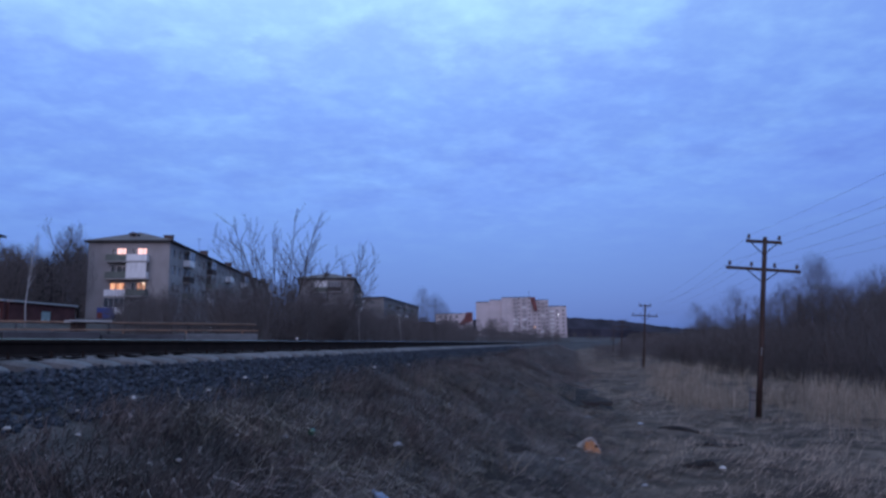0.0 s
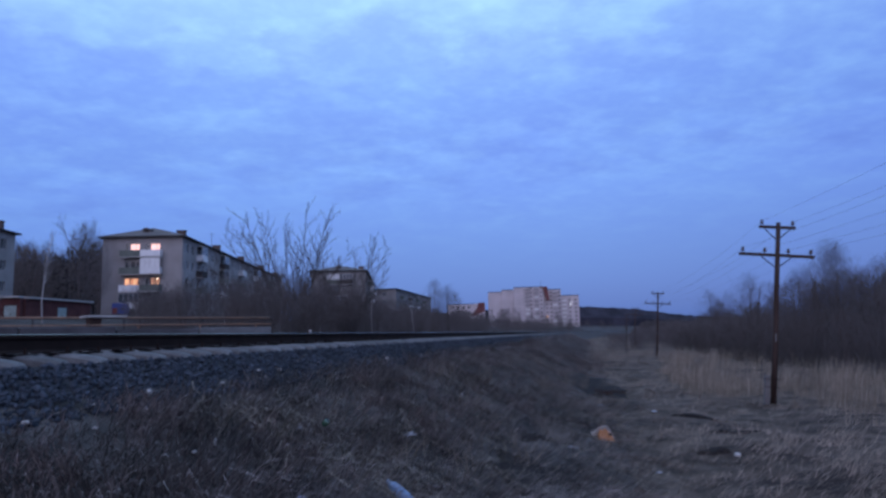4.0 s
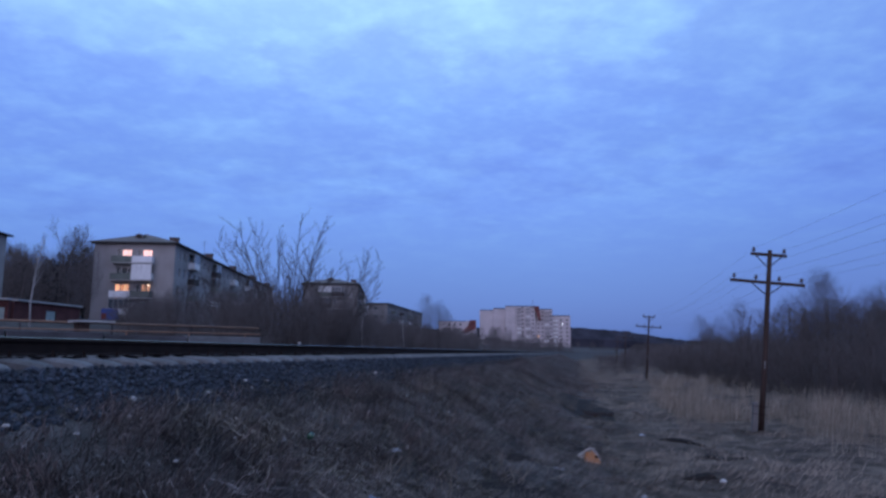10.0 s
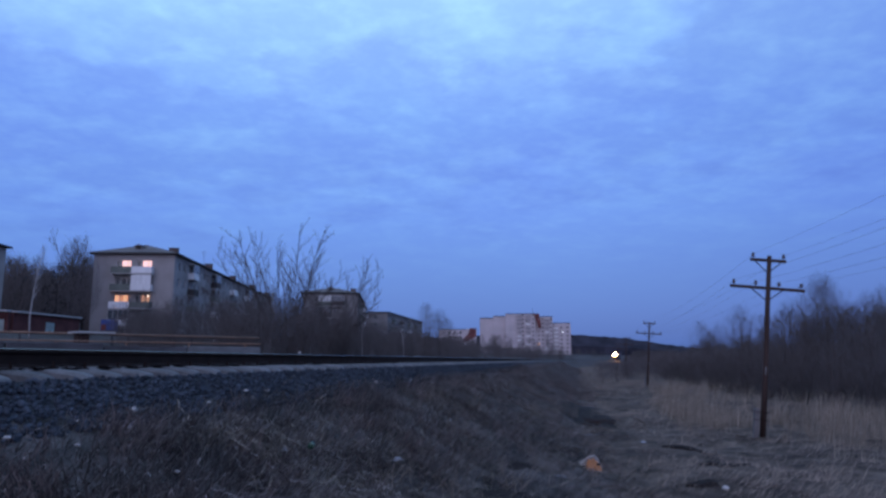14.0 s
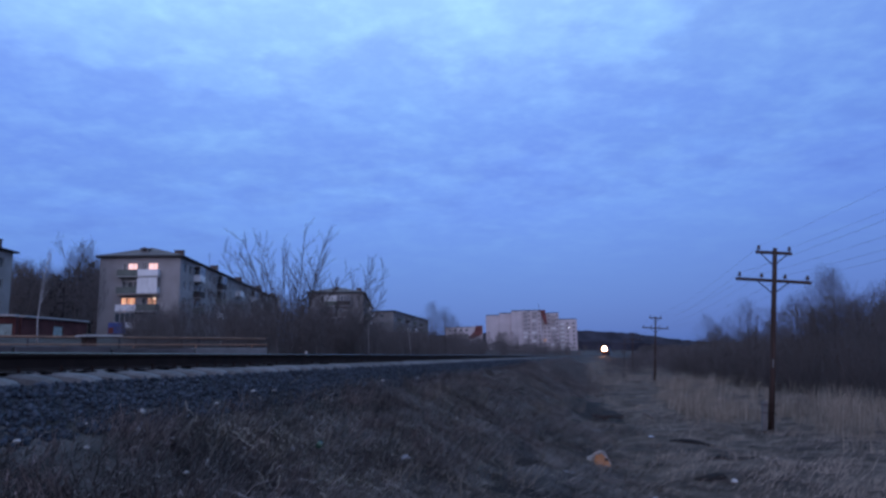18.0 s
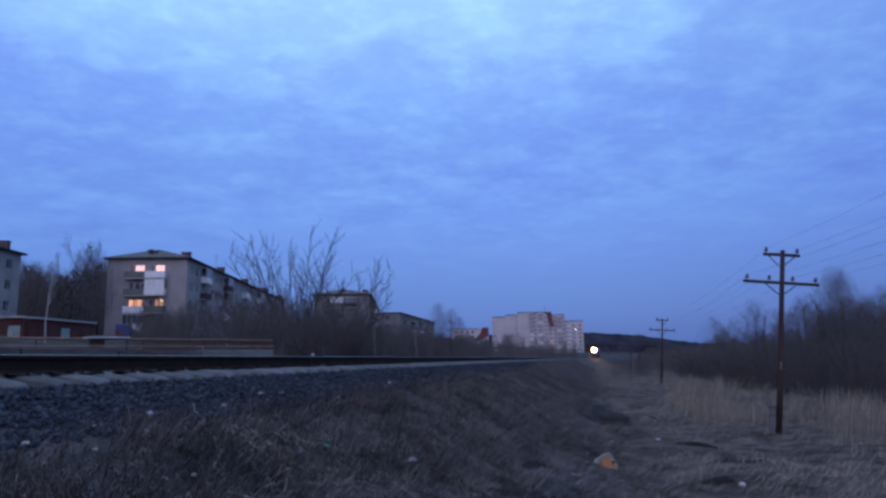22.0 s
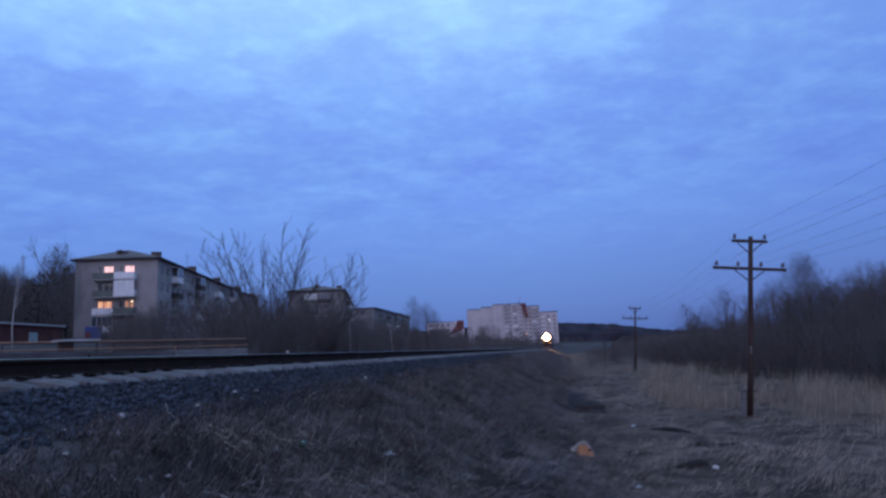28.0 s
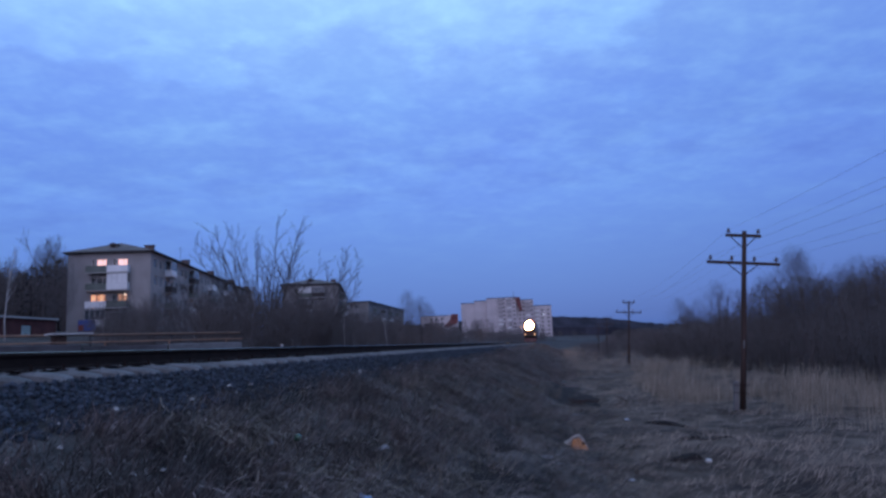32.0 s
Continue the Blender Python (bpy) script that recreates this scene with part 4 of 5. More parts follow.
def thicket():
    rng = random.Random(21)
    bushes = [bare_tree("bush", "bare brown leafless bush beside the railway", "bush", "bare bushes",
                        grow(30 + k, 4.0, 9, 4, 40, 0.40, (8, 6, 5), 0.0055, 0.08, 0.34, 0.0055, sides=(4, 3)), M_BARK, M_TWIG) for k in range(3)]
    talls = []
    for k in range(4):
        tree = thing("tree", Matrix(), "slender bare tree in the roadside thicket", "tree", "bare thicket trees")
        limbs, _ = grow(50 + k, 7.6, 3, 2, 34, 0.32, (12,), 0.006, 0.2, 0.16, 0.0042, sides=(6, 4), wander=0.07)
        part("trunk", limbs, M_BARK, tree, "", True)
        part("crown", haze(150 + k, 8.5, 4.6, 2400, 0.16, 0.075, 0.0045, 1), M_TWIG, tree)
        talls.append(tree)
    used = set()

    def put(pool, p, s, size, tall=1.0):
        ob = rng.choice(pool)
        first = ob.name not in used
        used.add(ob.name)
        set_down(ob, p, s, size, rng.uniform(0, 360), first, tall=tall)

    def in_sight_gap(p, s):
        """Leaves brush out of the camera's line of sight to the nearest block's end."""
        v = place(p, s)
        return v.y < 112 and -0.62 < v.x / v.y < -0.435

    def spot(p, s, size, tall=1.0):
        return at(p, s, ground_z(p, s) - 0.05, rng.uniform(0, 360)) @ Matrix.Diagonal((size, size, size * tall, 1))

    # beyond the poles: low front of bushes, taller trees behind
    far_low, far_high = [], []
    s = 24.0
    while s < 460:
        edge = max(11.5 + 3.0 * math.exp(-((s - 30) / 16) ** 2), s * 0.070)
        step = 1.4 + s * 0.014
        for row in range(5):
            p = edge + row * (2.2 + s * 0.012) + rng.uniform(-0.8, 0.8)
            size = rng.uniform(0.75, 1.1) * (0.85 + min(row, 4) * 0.08)
            if s < 95 and row < 1:
                put(bushes, p, s + rng.uniform(-1, 1), size)
            else:
                far_low.append(spot(p, s + rng.uniform(-1, 1), size))
        for k in range(2):
            p = max(edge + 8 + rng.uniform(0, 14), s * 0.150 + rng.uniform(0, 16))
            if s < 75 and k == 0:
                put(talls, p, s, rng.uniform(0.65, 0.95))
            elif s > 60:
                far_high.append(spot(p, s, rng.uniform(0.7, 1.0)))
        s += step
    for p, s, size in ((19.0, 60, 1.12), (20.4, 64, 1.14), (21.4, 67, 1.08), (13.6, 63, 0.84), (18.0, 65, 0.9), (16.6, 58, 0.72), (23.5, 66, 0.9), (24.0, 64, 0.98), (26, 66, 1.06), (21, 50, 0.86), (26, 50, 0.88), (22, 38, 0.66), (24, 34, 0.62), (27, 44, 0.78), (30, 52, 0.9), (28, 62, 1.0)):
        put(talls, p, s, size)
    for k in range(36):
        q = rng.uniform(30, 66)
        far_high.append(spot(18 + 22 * rng.random() + 0.05 * q, q, rng.uniform(0.6, 0.85)))
    # towards the blocks: brush behind the ramp
    for k in range(34):
        s = 26 + 60 * rng.random()
        p = -(12.5 + 10 * rng.random() + 0.06 * s)
        if not in_sight_gap(p, s):
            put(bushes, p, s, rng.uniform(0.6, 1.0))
    for k in range(90):
        s = 34 + 230 * rng.random() ** 1.2
        p = -(13 + 22 * rng.random() + 0.06 * s)
        if not in_sight_gap(p, s):
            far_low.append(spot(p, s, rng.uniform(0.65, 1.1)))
    for k in range(90):
        s = 150 + 330 * rng.random()
        p = -(14 + 30 * rng.random())
        far_low.append(spot(p, s, rng.uniform(0.8, 1.3)))
    for x, y, size in ((-1.8, 120, 1.1), (0.6, 122, 1.0), (1.8, 126, 0.85), (42, 430, 1.5), (46, 440, 1.3), (60, 450, 1.5), (72, 455, 1.2), (35, 440, 1.4), (27, 420, 1.3), (-9, 160, 0.8), (-14, 150, 0.85), (-22, 95, 0.75), (-28, 98, 0.75), (-34, 100, 0.7), (-26, 140, 0.9), (-20, 120, 0.8)):
        put(talls, *plan(x, y), size)
    # low scrub in front of the bend, and the wood that hides the line beyond it
    for k in range(110):
        s = 78 + 220 * rng.random()
        p = s * rng.uniform(0.030, 0.075)
        size = rng.uniform(0.3, 0.5) if p < s * 0.064 else rng.uniform(0.5, 0.75)
        far_low.append(spot(p, s, size))
    for k in range(90):
        s = 380 + 170 * rng.random()
        far_high.append(spot(s * 0.073 + 3 + 55 * rng.random() ** 1.5, s, rng.uniform(0.65, 1.0)))
    for k in range(60):
        s = 400 + 130 * rng.random()
        far_low.append(spot(s * 0.073 + 1 + 50 * rng.random(), s, rng.uniform(1.0, 1.5)))
    dense_low, dense_high = [m for m in far_low if rng.random() < 0.55], [m for m in far_high if rng.random() < 0.5]
    for k in range(170):
        s = 30 + 130 * rng.random() ** 1.4
        edge = max(12.5, s * 0.078)
        dense_low.append(spot(edge + 16 * rng.random(), s, rng.uniform(0.75, 1.1)))
    for k in range(210):
        s = 33 + 50 * rng.random()
        p = 15 + 26 * rng.random() + 0.05 * s
        dense_high.append(spot(p, s, rng.uniform(0.60, 0.80) * (0.88 + 0.004 * s)))
    for k in range(150):
        s = 85 + 330 * rng.random() ** 1.3
        dense_high.append(spot(s * 0.152 + 30 * rng.random(), s, rng.uniform(0.7, 1.0)))
    for k in range(110):
        s = 400 + 170 * rng.random()
        dense_high.append(spot(s * 0.0735 + 3 + 60 * rng.random() ** 1.4, s, rng.uniform(0.7, 1.1)))
    for k in range(240):
        s = 44 + 230 * rng.random() ** 1.5
        p = -(14.5 + 16 * rng.random() + 0.075 * s)
        if not in_sight_gap(p, s):
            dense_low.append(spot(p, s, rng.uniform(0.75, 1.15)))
    for k in range(100):
        s = rng.uniform(430, 900)
        p = rng.uniform(-110, 20) if s > 560 else rng.uniform(-75, -14)
        if abs(p - centre(s)) > 14 and (s > 620 or p < -8):
            dense_high.append(spot(p, s, rng.uniform(0.55, 0.95)))
    for k in range(80):
        s = rng.uniform(330, 450)
        dense_high.append(spot(s * rng.uniform(0.080, 0.125), s, rng.uniform(0.75, 1.0)))
    for k in range(70):
        s = 140 + 440 * rng.random()
        c = centre(s) + 9
        if c < s * 0.07:
            dense_low.append(spot(rng.uniform(c, s * 0.07), s, rng.uniform(0.3, 0.48)))
    # wood edge placed on the camera's sight lines, from behind which the train comes
    for k in range(110):
        s, size = rng.uniform(430, 546), rng.uniform(0.75, 1.0)
        dense_high.append(spot(s * (0.0715 + 0.012 * rng.random() ** 1.5) + 2.1 * size, s, size))
    for k in range(80):
        s, size = rng.uniform(440, 546), rng.uniform(1.2, 1.7)
        dense_low.append(spot(s * (0.0715 + 0.009 * rng.random()) + 1.9 * size, s, size))
    # low wood behind the bend, and scrub at the foot of the tall block
    for k in range(90):
        s = rng.uniform(630, 740)
        p = s * rng.uniform(0.0, 0.10)
        if abs(p - centre(s)) > 12:
            dense_high.append(spot(p, s, rng.uniform(0.45, 0.7)))
    for k in range(70):
        s = rng.uniform(380, 470)
        p = rng.uniform(-62, 0)
        if p < centre(s) - 11:
            dense_low.append(spot(p, s, rng.uniform(0.9, 1.5)))
    for x, y, size in ((36, 440, 1.45), (39, 441, 1.5), (37.5, 443, 1.35), (35, 438, 1.2), (62, 444, 1.35), (64, 446, 1.2), (63, 442, 1.05), (78, 452, 1.25), (80, 450, 1.1), (4, 376, 1.0), (7, 380, 1.1), (1, 374, 0.95), (-3, 372, 0.9), (10, 380, 1.0), (14, 384, 1.05), (17, 386, 1.1), (20, 388, 1.0), (12, 378, 0.9)):
        dense_high.append(spot(*plan(x, y), size))
    for px, y, size in ((35, 430, 1.25), (38, 432, 1.35), (33, 434, 1.1), (52, 430, 1.3), (53, 434, 1.1), (69, 436, 1.4), (71, 432, 1.2), (19, 420, 1.2), (14, 424, 1.0), (25, 428, 1.1), (60, 434, 0.9), (77, 440, 0.9), (4, 380, 0.7), (9, 382, 0.75), (13, 380, 0.62), (17, 384, 0.7), (-1.2, 121, 0.95), (0.4, 122, 0.85), (-2.4, 122, 0.8)):
        dense_high.append(spot(*plan(px, y), size))
    for x, y, size in ((-22, 95, 0.62), (-28, 98, 0.66), (-34, 100, 0.6), (-26, 110, 0.62), (-20, 105, 0.7), (-17, 100, 0.62), (-31, 92, 0.55), (-14, 110, 0.66), (-11, 125, 0.66), (-38, 96, 0.5), (-8, 130, 0.6), (-24, 86, 0.52), (-19, 84, 0.55), (-15, 84, 0.5), (-4, 140, 0.6)):
        dense_high.append(spot(*plan(x, y), size))
    for k in range(26):
        y = rng.uniform(62, 84)
        dense_low.append(spot(*plan(y * rng.uniform(-0.445, -0.36), y), rng.uniform(0.75, 1.0)))
    for k in range(22):
        y = rng.uniform(70, 112)
        dense_high.append(spot(*plan(y * rng.uniform(-0.30, -0.10), y), rng.uniform(0.66, 0.88)))
    def near_far(spots, limit):
        out = ([], [])
        for m in spots:
            out[plan(m.translation.x, m.translation.y)[1] > limit].append(m)
        return out
    # scrub at the feet of the farther blocks
    for k in range(75):
        y = rng.uniform(190, 340)
        dense_low.append(spot(*plan(y * rng.uniform(-0.085, 0.055), y), rng.uniform(1.2, 1.75)))
    low, low_far = near_far(dense_low, 95)
    high, high_far = near_far(dense_high, 135)
    scatter("thick_brush", [haze(200 + k, 4.0, 4.2, 300, 0.05, 0.2, 0.010, 3) for k in range(4)], low, M_TWIG, "dense bare brown scrub along the railway", "scrub")
    scatter("far_brush", [haze(204 + k, 4.0, 4.2, 170, 0.05, 0.22, 0.028, 2) for k in range(4)], low_far, M_TWIG, "bare brown scrub far along the railway", "scrub")
    scatter("thick_wood", [haze(210 + k, 8.5, 5.0, 500, 0.1, 0.11, 0.0105) for k in range(4)], high, M_TWIG, "dense leafless young wood beside the line", "wood")
    scatter("far_thick_wood", [haze(214 + k, 8.5, 5.0, 200, 0.1, 0.13, 0.026) for k in range(4)], high_far, M_TWIG, "leafless young wood far along the line", "wood")
    big = bare_tree("tree", "large bare many-stemmed tree beyond the track", "tree", "",
                    grow(77, 11.4, 17, 5, 42, 0.25, (17, 8, 5, 3), 0.0085, 0.20, 0.46, 0.0052, 0.5, wander=0.05), M_BARK, M_TWIG)
    set_down(big, *plan(-13.4, 62.0), 1.0, 20, True)
    big2 = bare_tree("tree", "bare many-stemmed tree beyond the track", "tree", "",
                     grow(78, 9.2, 12, 5, 42, 0.26, (16, 8, 5, 3), 0.0085, 0.18, 0.50, 0.0052, 0.5, wander=0.05), M_BARK, M_TWIG)
    set_down(big2, *plan(-8.8, 64.0), 1.0, 20, True)
    birch = bare_tree("birch", "thin bare birch with a white trunk by the garages", "tree", "",
                      grow(81, 10.4, 1, 4, 28, 0.20, (26, 8, 5), 0.008, 0.4, 0.1, 0.0085), M_BIRCH, M_TWIG)
    set_down(birch, *plan(-38.7, 68.0), 1.0, 0, True)
    small = bare_tree("birch", "young bare birch with a pale trunk", "tree", "young birches",
                      grow(83, 6.5, 1, 4, 28, 0.28, (18, 6, 4), 0.005, 0.3, 0.1, 0.009), M_BIRCH, M_TWIG)
    set_down(small, *plan(-26.5, 72.0), 1.0, 0, True)
    set_down(small, *plan(-23.0, 74.0), 0.95, 100)
    for x, y, size, turn in ((-13.5, 58, 0.8, 210), (-20.5, 66, 0.75, 40), (-17.2, 60, 0.7, 150), (-10.6, 60, 0.7, 300), (-6.8, 66, 0.65, 80), (-3.2, 72, 0.6, 10)):
        set_down(small, *plan(x, y), size, turn)
    tall = bare_tree("tree", "tall bare tree in front of the dark wood", "tree", "",
                     grow(85, 15.0, 2, 5, 40, 0.22, (20, 10, 6, 4), 0.006, 0.55, 0.06, 0.007), M_BARK, M_TWIG)
    set_down(tall, *plan(-54.8, 106.0), 1.0, 0, True)


thicket()


def wood_tree(seed):
    """A dark crown of many small ragged clumps on a bare trunk."""
    rng = random.Random(seed)
    sh = Shape().tube([(0, 0, -0.3), (rng.uniform(-0.3, 0.3), 0, 6), (0, 0, 12)], [0.2, 0.15, 0.06], 5)
    for k in range(300):
        u = rng.random()
        z = 3.0 + 13.5 * u
        r = 3.4 * math.sin(math.pi * min(0.12 + 0.88 * u, 1.0)) ** 0.7 * rng.random() ** 0.5
        a = rng.uniform(0, 2 * math.pi)
        o = Vector((r * math.cos(a), r * math.sin(a), z + rng.gauss(0, 0.4)))
        e = [Vector((rng.gauss(0, 1), rng.gauss(0, 1), rng.gauss(0, 0.7))) * 0.26 for _ in range(4)]
        sh.add([o + v for v in e], [(0, 1, 2), (0, 2, 3), (0, 3, 1), (1, 3, 2)])
    return sh


def wood():
    rng = random.Random(6)
    dark, bare = [], []
    for i in range(215):
        y = rng.uniform(140, 240)
        p, s = plan(-0.452 * y - rng.uniform(0, 55), y)
        k = rng.uniform(0.9, 1.18) * (y / 170) ** 0.5
        m = at(p, s, ground_z(p, s) - 0.2, rng.uniform(0, 360))
        if i % 4 == 0:
            dark.append(m @ Matrix.Diagonal((k, k, k * 0.92, 1)))
        else:
            bare.append(m @ Matrix.Diagonal((k * 1.9, k * 1.9, k * 1.95, 1)))
    for x, y, k in ((-55.6, 107.0, 1.5), (-54.6, 108.0, 1.55), (-55.2, 109.0, 1.45)):
        bare.append(at(*plan(x, y), 4.4) @ Matrix.Diagonal((k * 0.8, k * 0.8, k * 1.12, 1)))
    scatter("dark_wood", [wood_tree(k) for k in range(5)], dark, M_FIR, "dark wood on the rise behind the blocks", "wood")
    scatter("bare_wood", [haze(230 + k, 8.5, 5.4, 620, 0.10, 0.11, 0.017) for k in range(4)], bare, M_TWIG, "bare wood on the rise behind the blocks", "wood")


wood()


def far_hill():
    """A wooded ridge beyond the bend."""
    sh = Shape()
    rng = random.Random(2)
    cols = 130
    for i in range(cols + 1):
        x = -200 + i * 11.0
        h = float(np.interp(x, [-200, 100, 290, 400, 470, 540, 700, 1000, 1230], [40, 52, 54, 46, 36, 27, 20, 16, 14]))
        h += rng.uniform(-1.5, 1.5)
        sh.v += [(x, 1490, -6), (x, 1495, h * 0.55), (x, 1520, h), (x, 1800, -6)]
    sh.f = [(i * 4 + k, (i + 1) * 4 + k, (i + 1) * 4 + k + 1, i * 4 + k + 1) for i in range(cols) for k in range(3)]
    sh.m = [0] * len(sh.f)
    ob = part("backdrop", sh, M_HILL)
    tagged(ob, "dark wooded ridge on the horizon", "hill", kind="structure")


far_hill()


# ---- grass, reeds, stones (what nobody could count) ----
def blades(name, spots, mat, label, category, seed, width=0.006, bend=0.5):
    """spots: rows of p, s, z, length, lean direction, lean. Each blade: two quads, bent."""
    a = np.asarray(spots)
    rng = np.random.RandomState(seed)
    n = len(a)
    p, s, z, l, d, t = a.T
    x, y = p * UC + s * US, -p * US + s * UC
    dx, dy = np.cos(d), np.sin(d)
    ax, ay = -np.sin(d + rng.uniform(-1.2, 1.2, n)), np.cos(d)
    w = width * rng.uniform(0.6, 1.4, n)
    rows = []
    for f, k in ((0, 1.0), (0.55, 0.8), (1.0, 0.12)):
        out, up = l * f * np.sin(t * (0.45 + bend * f)), l * f * np.cos(t * (0.45 + bend * f))
        for sg in (-1, 1):
            rows.append(np.stack([x + dx * out + sg * ax * w * k, y + dy * out + sg * ay * w * k, z + up], -1))
    v = np.stack(rows, 1).reshape(-1, 3)
    base = (np.arange(n) * 6)[:, None]
    f = np.concatenate([base + np.array([0, 1, 3, 2]), base + np.array([2, 3, 5, 4])])
    me = bpy.data.meshes.new(name)
    me.from_pydata(v.tolist(), [], f.tolist())
    me.materials.append(mat)
    me.update()
    tagged(new(name, me), label, category, kind="stuff")


# dark patches, bare soil and shade at the bank's foot: p, s, breadth, length
PATCHES = [(0.3, 33.0, 2.9, 13.0), (1.0, 33.0, 1.6, 3.0), (3.4, 18.3, 1.2, 0.8), (2.4, 15.3, 0.7, 0.5), (0.3, 31.6, 3.0, 4.6), (-0.2, 18.0, 1.1, 3.6), (-0.5, 25.5, 1.0, 2.4), (2.9, 21.8, 1.4, 0.6), (-0.8, 10.5, 1.3, 3.0), (-1.2, 14.0, 1.2, 3.6), (-0.8, 18.5, 1.0, 3.6)]


def bare(p, s):
    return any(((p - a) / (0.5 * c)) ** 2 + ((s - b) / (0.5 * d)) ** 2 < 0.85 for a, b, c, d in PATCHES)


# blades lie nearly flat on the bank, beaten down by the snow
def tufts(rng, count, p_range, s_range, power, fan, blade, lean, heading, spread_r, keep):
    """Bunches of blades that share a heading, matted over one another."""
    out = []
    for i in range(count):
        s = s_range[0] + (s_range[1] - s_range[0]) * rng.random() ** power
        p = rng.uniform(*p_range)
        if rng.random() > keep(p, s) or bare(p, s) and rng.random() < (0.92 if s > 26 or p > 1 else 0.45):
            continue
        head = heading[0] + 0.75 * heading[1] * noise.noise((p * 0.55, s * 0.45, 6.1)) + rng.gauss(0, 0.3 * heading[1])
        big = rng.uniform(0.6, 1.2) * (1 + 0.7 * noise.noise((p * 0.9, s * 0.6, 5.5)))
        z0 = ground_z(p, s)
        gp, gs = (ground_z(p + 0.15, s) - z0) / 0.15, (ground_z(p, s + 0.15) - z0) / 0.15
        for k in range(fan):
            dp, ds = rng.gauss(0, spread_r), rng.gauss(0, spread_r)
            out.append((p + dp, s + ds, z0 + gp * dp + gs * ds - 0.01, big * rng.uniform(*blade), head + rng.gauss(0, 0.32), rng.uniform(*lean)))
    return out


def meadow():
    rng = random.Random(12)
    slope = tufts(rng, 1500, (-4.1, 2.0), (-9.0, 3.5), 1.0, 15, (0.16, 0.40), (1.0, 1.62), (-0.9, 0.8), 0.12, lambda p, s: 0.8)
    slope += tufts(rng, 7400, (-4.15, 0.9), (2.0, 58.0), 2.1, 18, (0.18, 0.50), (1.0, 1.62), (-0.9, 0.8), 0.12,
                  lambda p, s: 0.85 + 0.9 * noise.noise((p * 0.8, s * 0.65, 2.2)) - (0.2 if p < -3.75 else 0))
    dark = tufts(rng, 4200, (-4.2, 0.9), (2.0, 40.0), 2.0, 15, (0.12, 0.36), (0.9, 1.8), (-0.6, 1.2), 0.13,
                 lambda p, s: 0.6 - 0.7 * noise.noise((p * 0.6, s * 0.5, 2.2)))
    flat = tufts(rng, 900, (1.4, 9.0), (-9.0, 8.0), 1.0, 12, (0.12, 0.34), (1.1, 1.68), (0.0, 2.0), 0.16, lambda p, s: 0.7)
    flat += tufts(rng, 8500, (0.2, 14.0), (7.0, 90.0), 1.7, 15, (0.14, 0.42), (1.15, 1.68), (0.0, 2.0), 0.17,
                 lambda p, s: 0.75 + 0.8 * noise.noise((p * 0.35, s * 0.25, 7.7)))
    reeds = tufts(rng, 1200, (5.6, 15.0), (19.0, 78.0), 1.4, 20, (0.3, 0.95), (0.05, 0.6), (0.0, 2.0), 0.20,
                  lambda p, s: 0.15 + 1.2 * noise.noise((p * 0.22 + 5, s * 0.13, 3.3)) + 0.07 * (p - 7) + (0.15 if s < 34 and p > 7.5 else 0))
    reeds += tufts(rng, 190, (3.9, 6.8), (28.0, 44.0), 1.3, 22, (0.3, 0.8), (0.05, 0.5), (0.0, 2.0), 0.22, lambda p, s: 0.75 + noise.noise((p * 0.5, s * 0.3, 3.3)) - 0.3 * max(0, 4.4 - p))
    reeds += tufts(rng, 430, (7.4, 14.0), (23.0, 34.0), 1.1, 22, (0.45, 1.15), (0.05, 0.6), (0.0, 2.0), 0.2, lambda p, s: 0.45 + 1.6 * noise.noise((p * 0.6, s * 0.5, 8.3)))
    # farther off, where single blades are lost, the bunches are larger
    slope += tufts(rng, 2600, (-4.0, 1.0), (50.0, 190.0), 1.3, 12, (0.35, 0.9), (0.9, 1.7), (-0.9, 0.7), 0.4, lambda p, s: 0.9)
    flat += tufts(rng, 2600, (0.5, 13.0), (60.0, 230.0), 1.3, 12, (0.3, 0.8), (0.7, 1.6), (0.0, 2.0), 0.5, lambda p, s: 0.7 + 0.8 * noise.noise((p * 0.2, s * 0.1, 7.7)))
    long = tufts(rng, 1300, (-3.6, 0.9), (6.0, 34.0), 1.7, 5, (0.35, 0.7), (1.2, 1.8), (-0.7, 1.0), 0.2, lambda p, s: 1.0)
    blades("long_stalks", long, M_STRAW, "long pale fallen stalks on the bank", "stalks", 5, 0.0035)
    blades("bank_grass", slope, M_STRAW_DARK, "matted dead grass lying on the bank", "grass", 1, 0.0033, 0.4)
    blades("dark_grass", dark, M_TWIG, "dark rotting stalks among the grass on the bank", "grass", 4, 0.0034, 0.4)
    blades("flat_grass", flat, M_PALE_GRASS, "short pale dead grass on the trodden flat", "grass", 2, 0.0042, 0.4)
    blades("reeds", reeds, M_STRAW, "tall pale dry reeds in front of the thicket", "reeds", 3, 0.006, 0.25)


meadow()


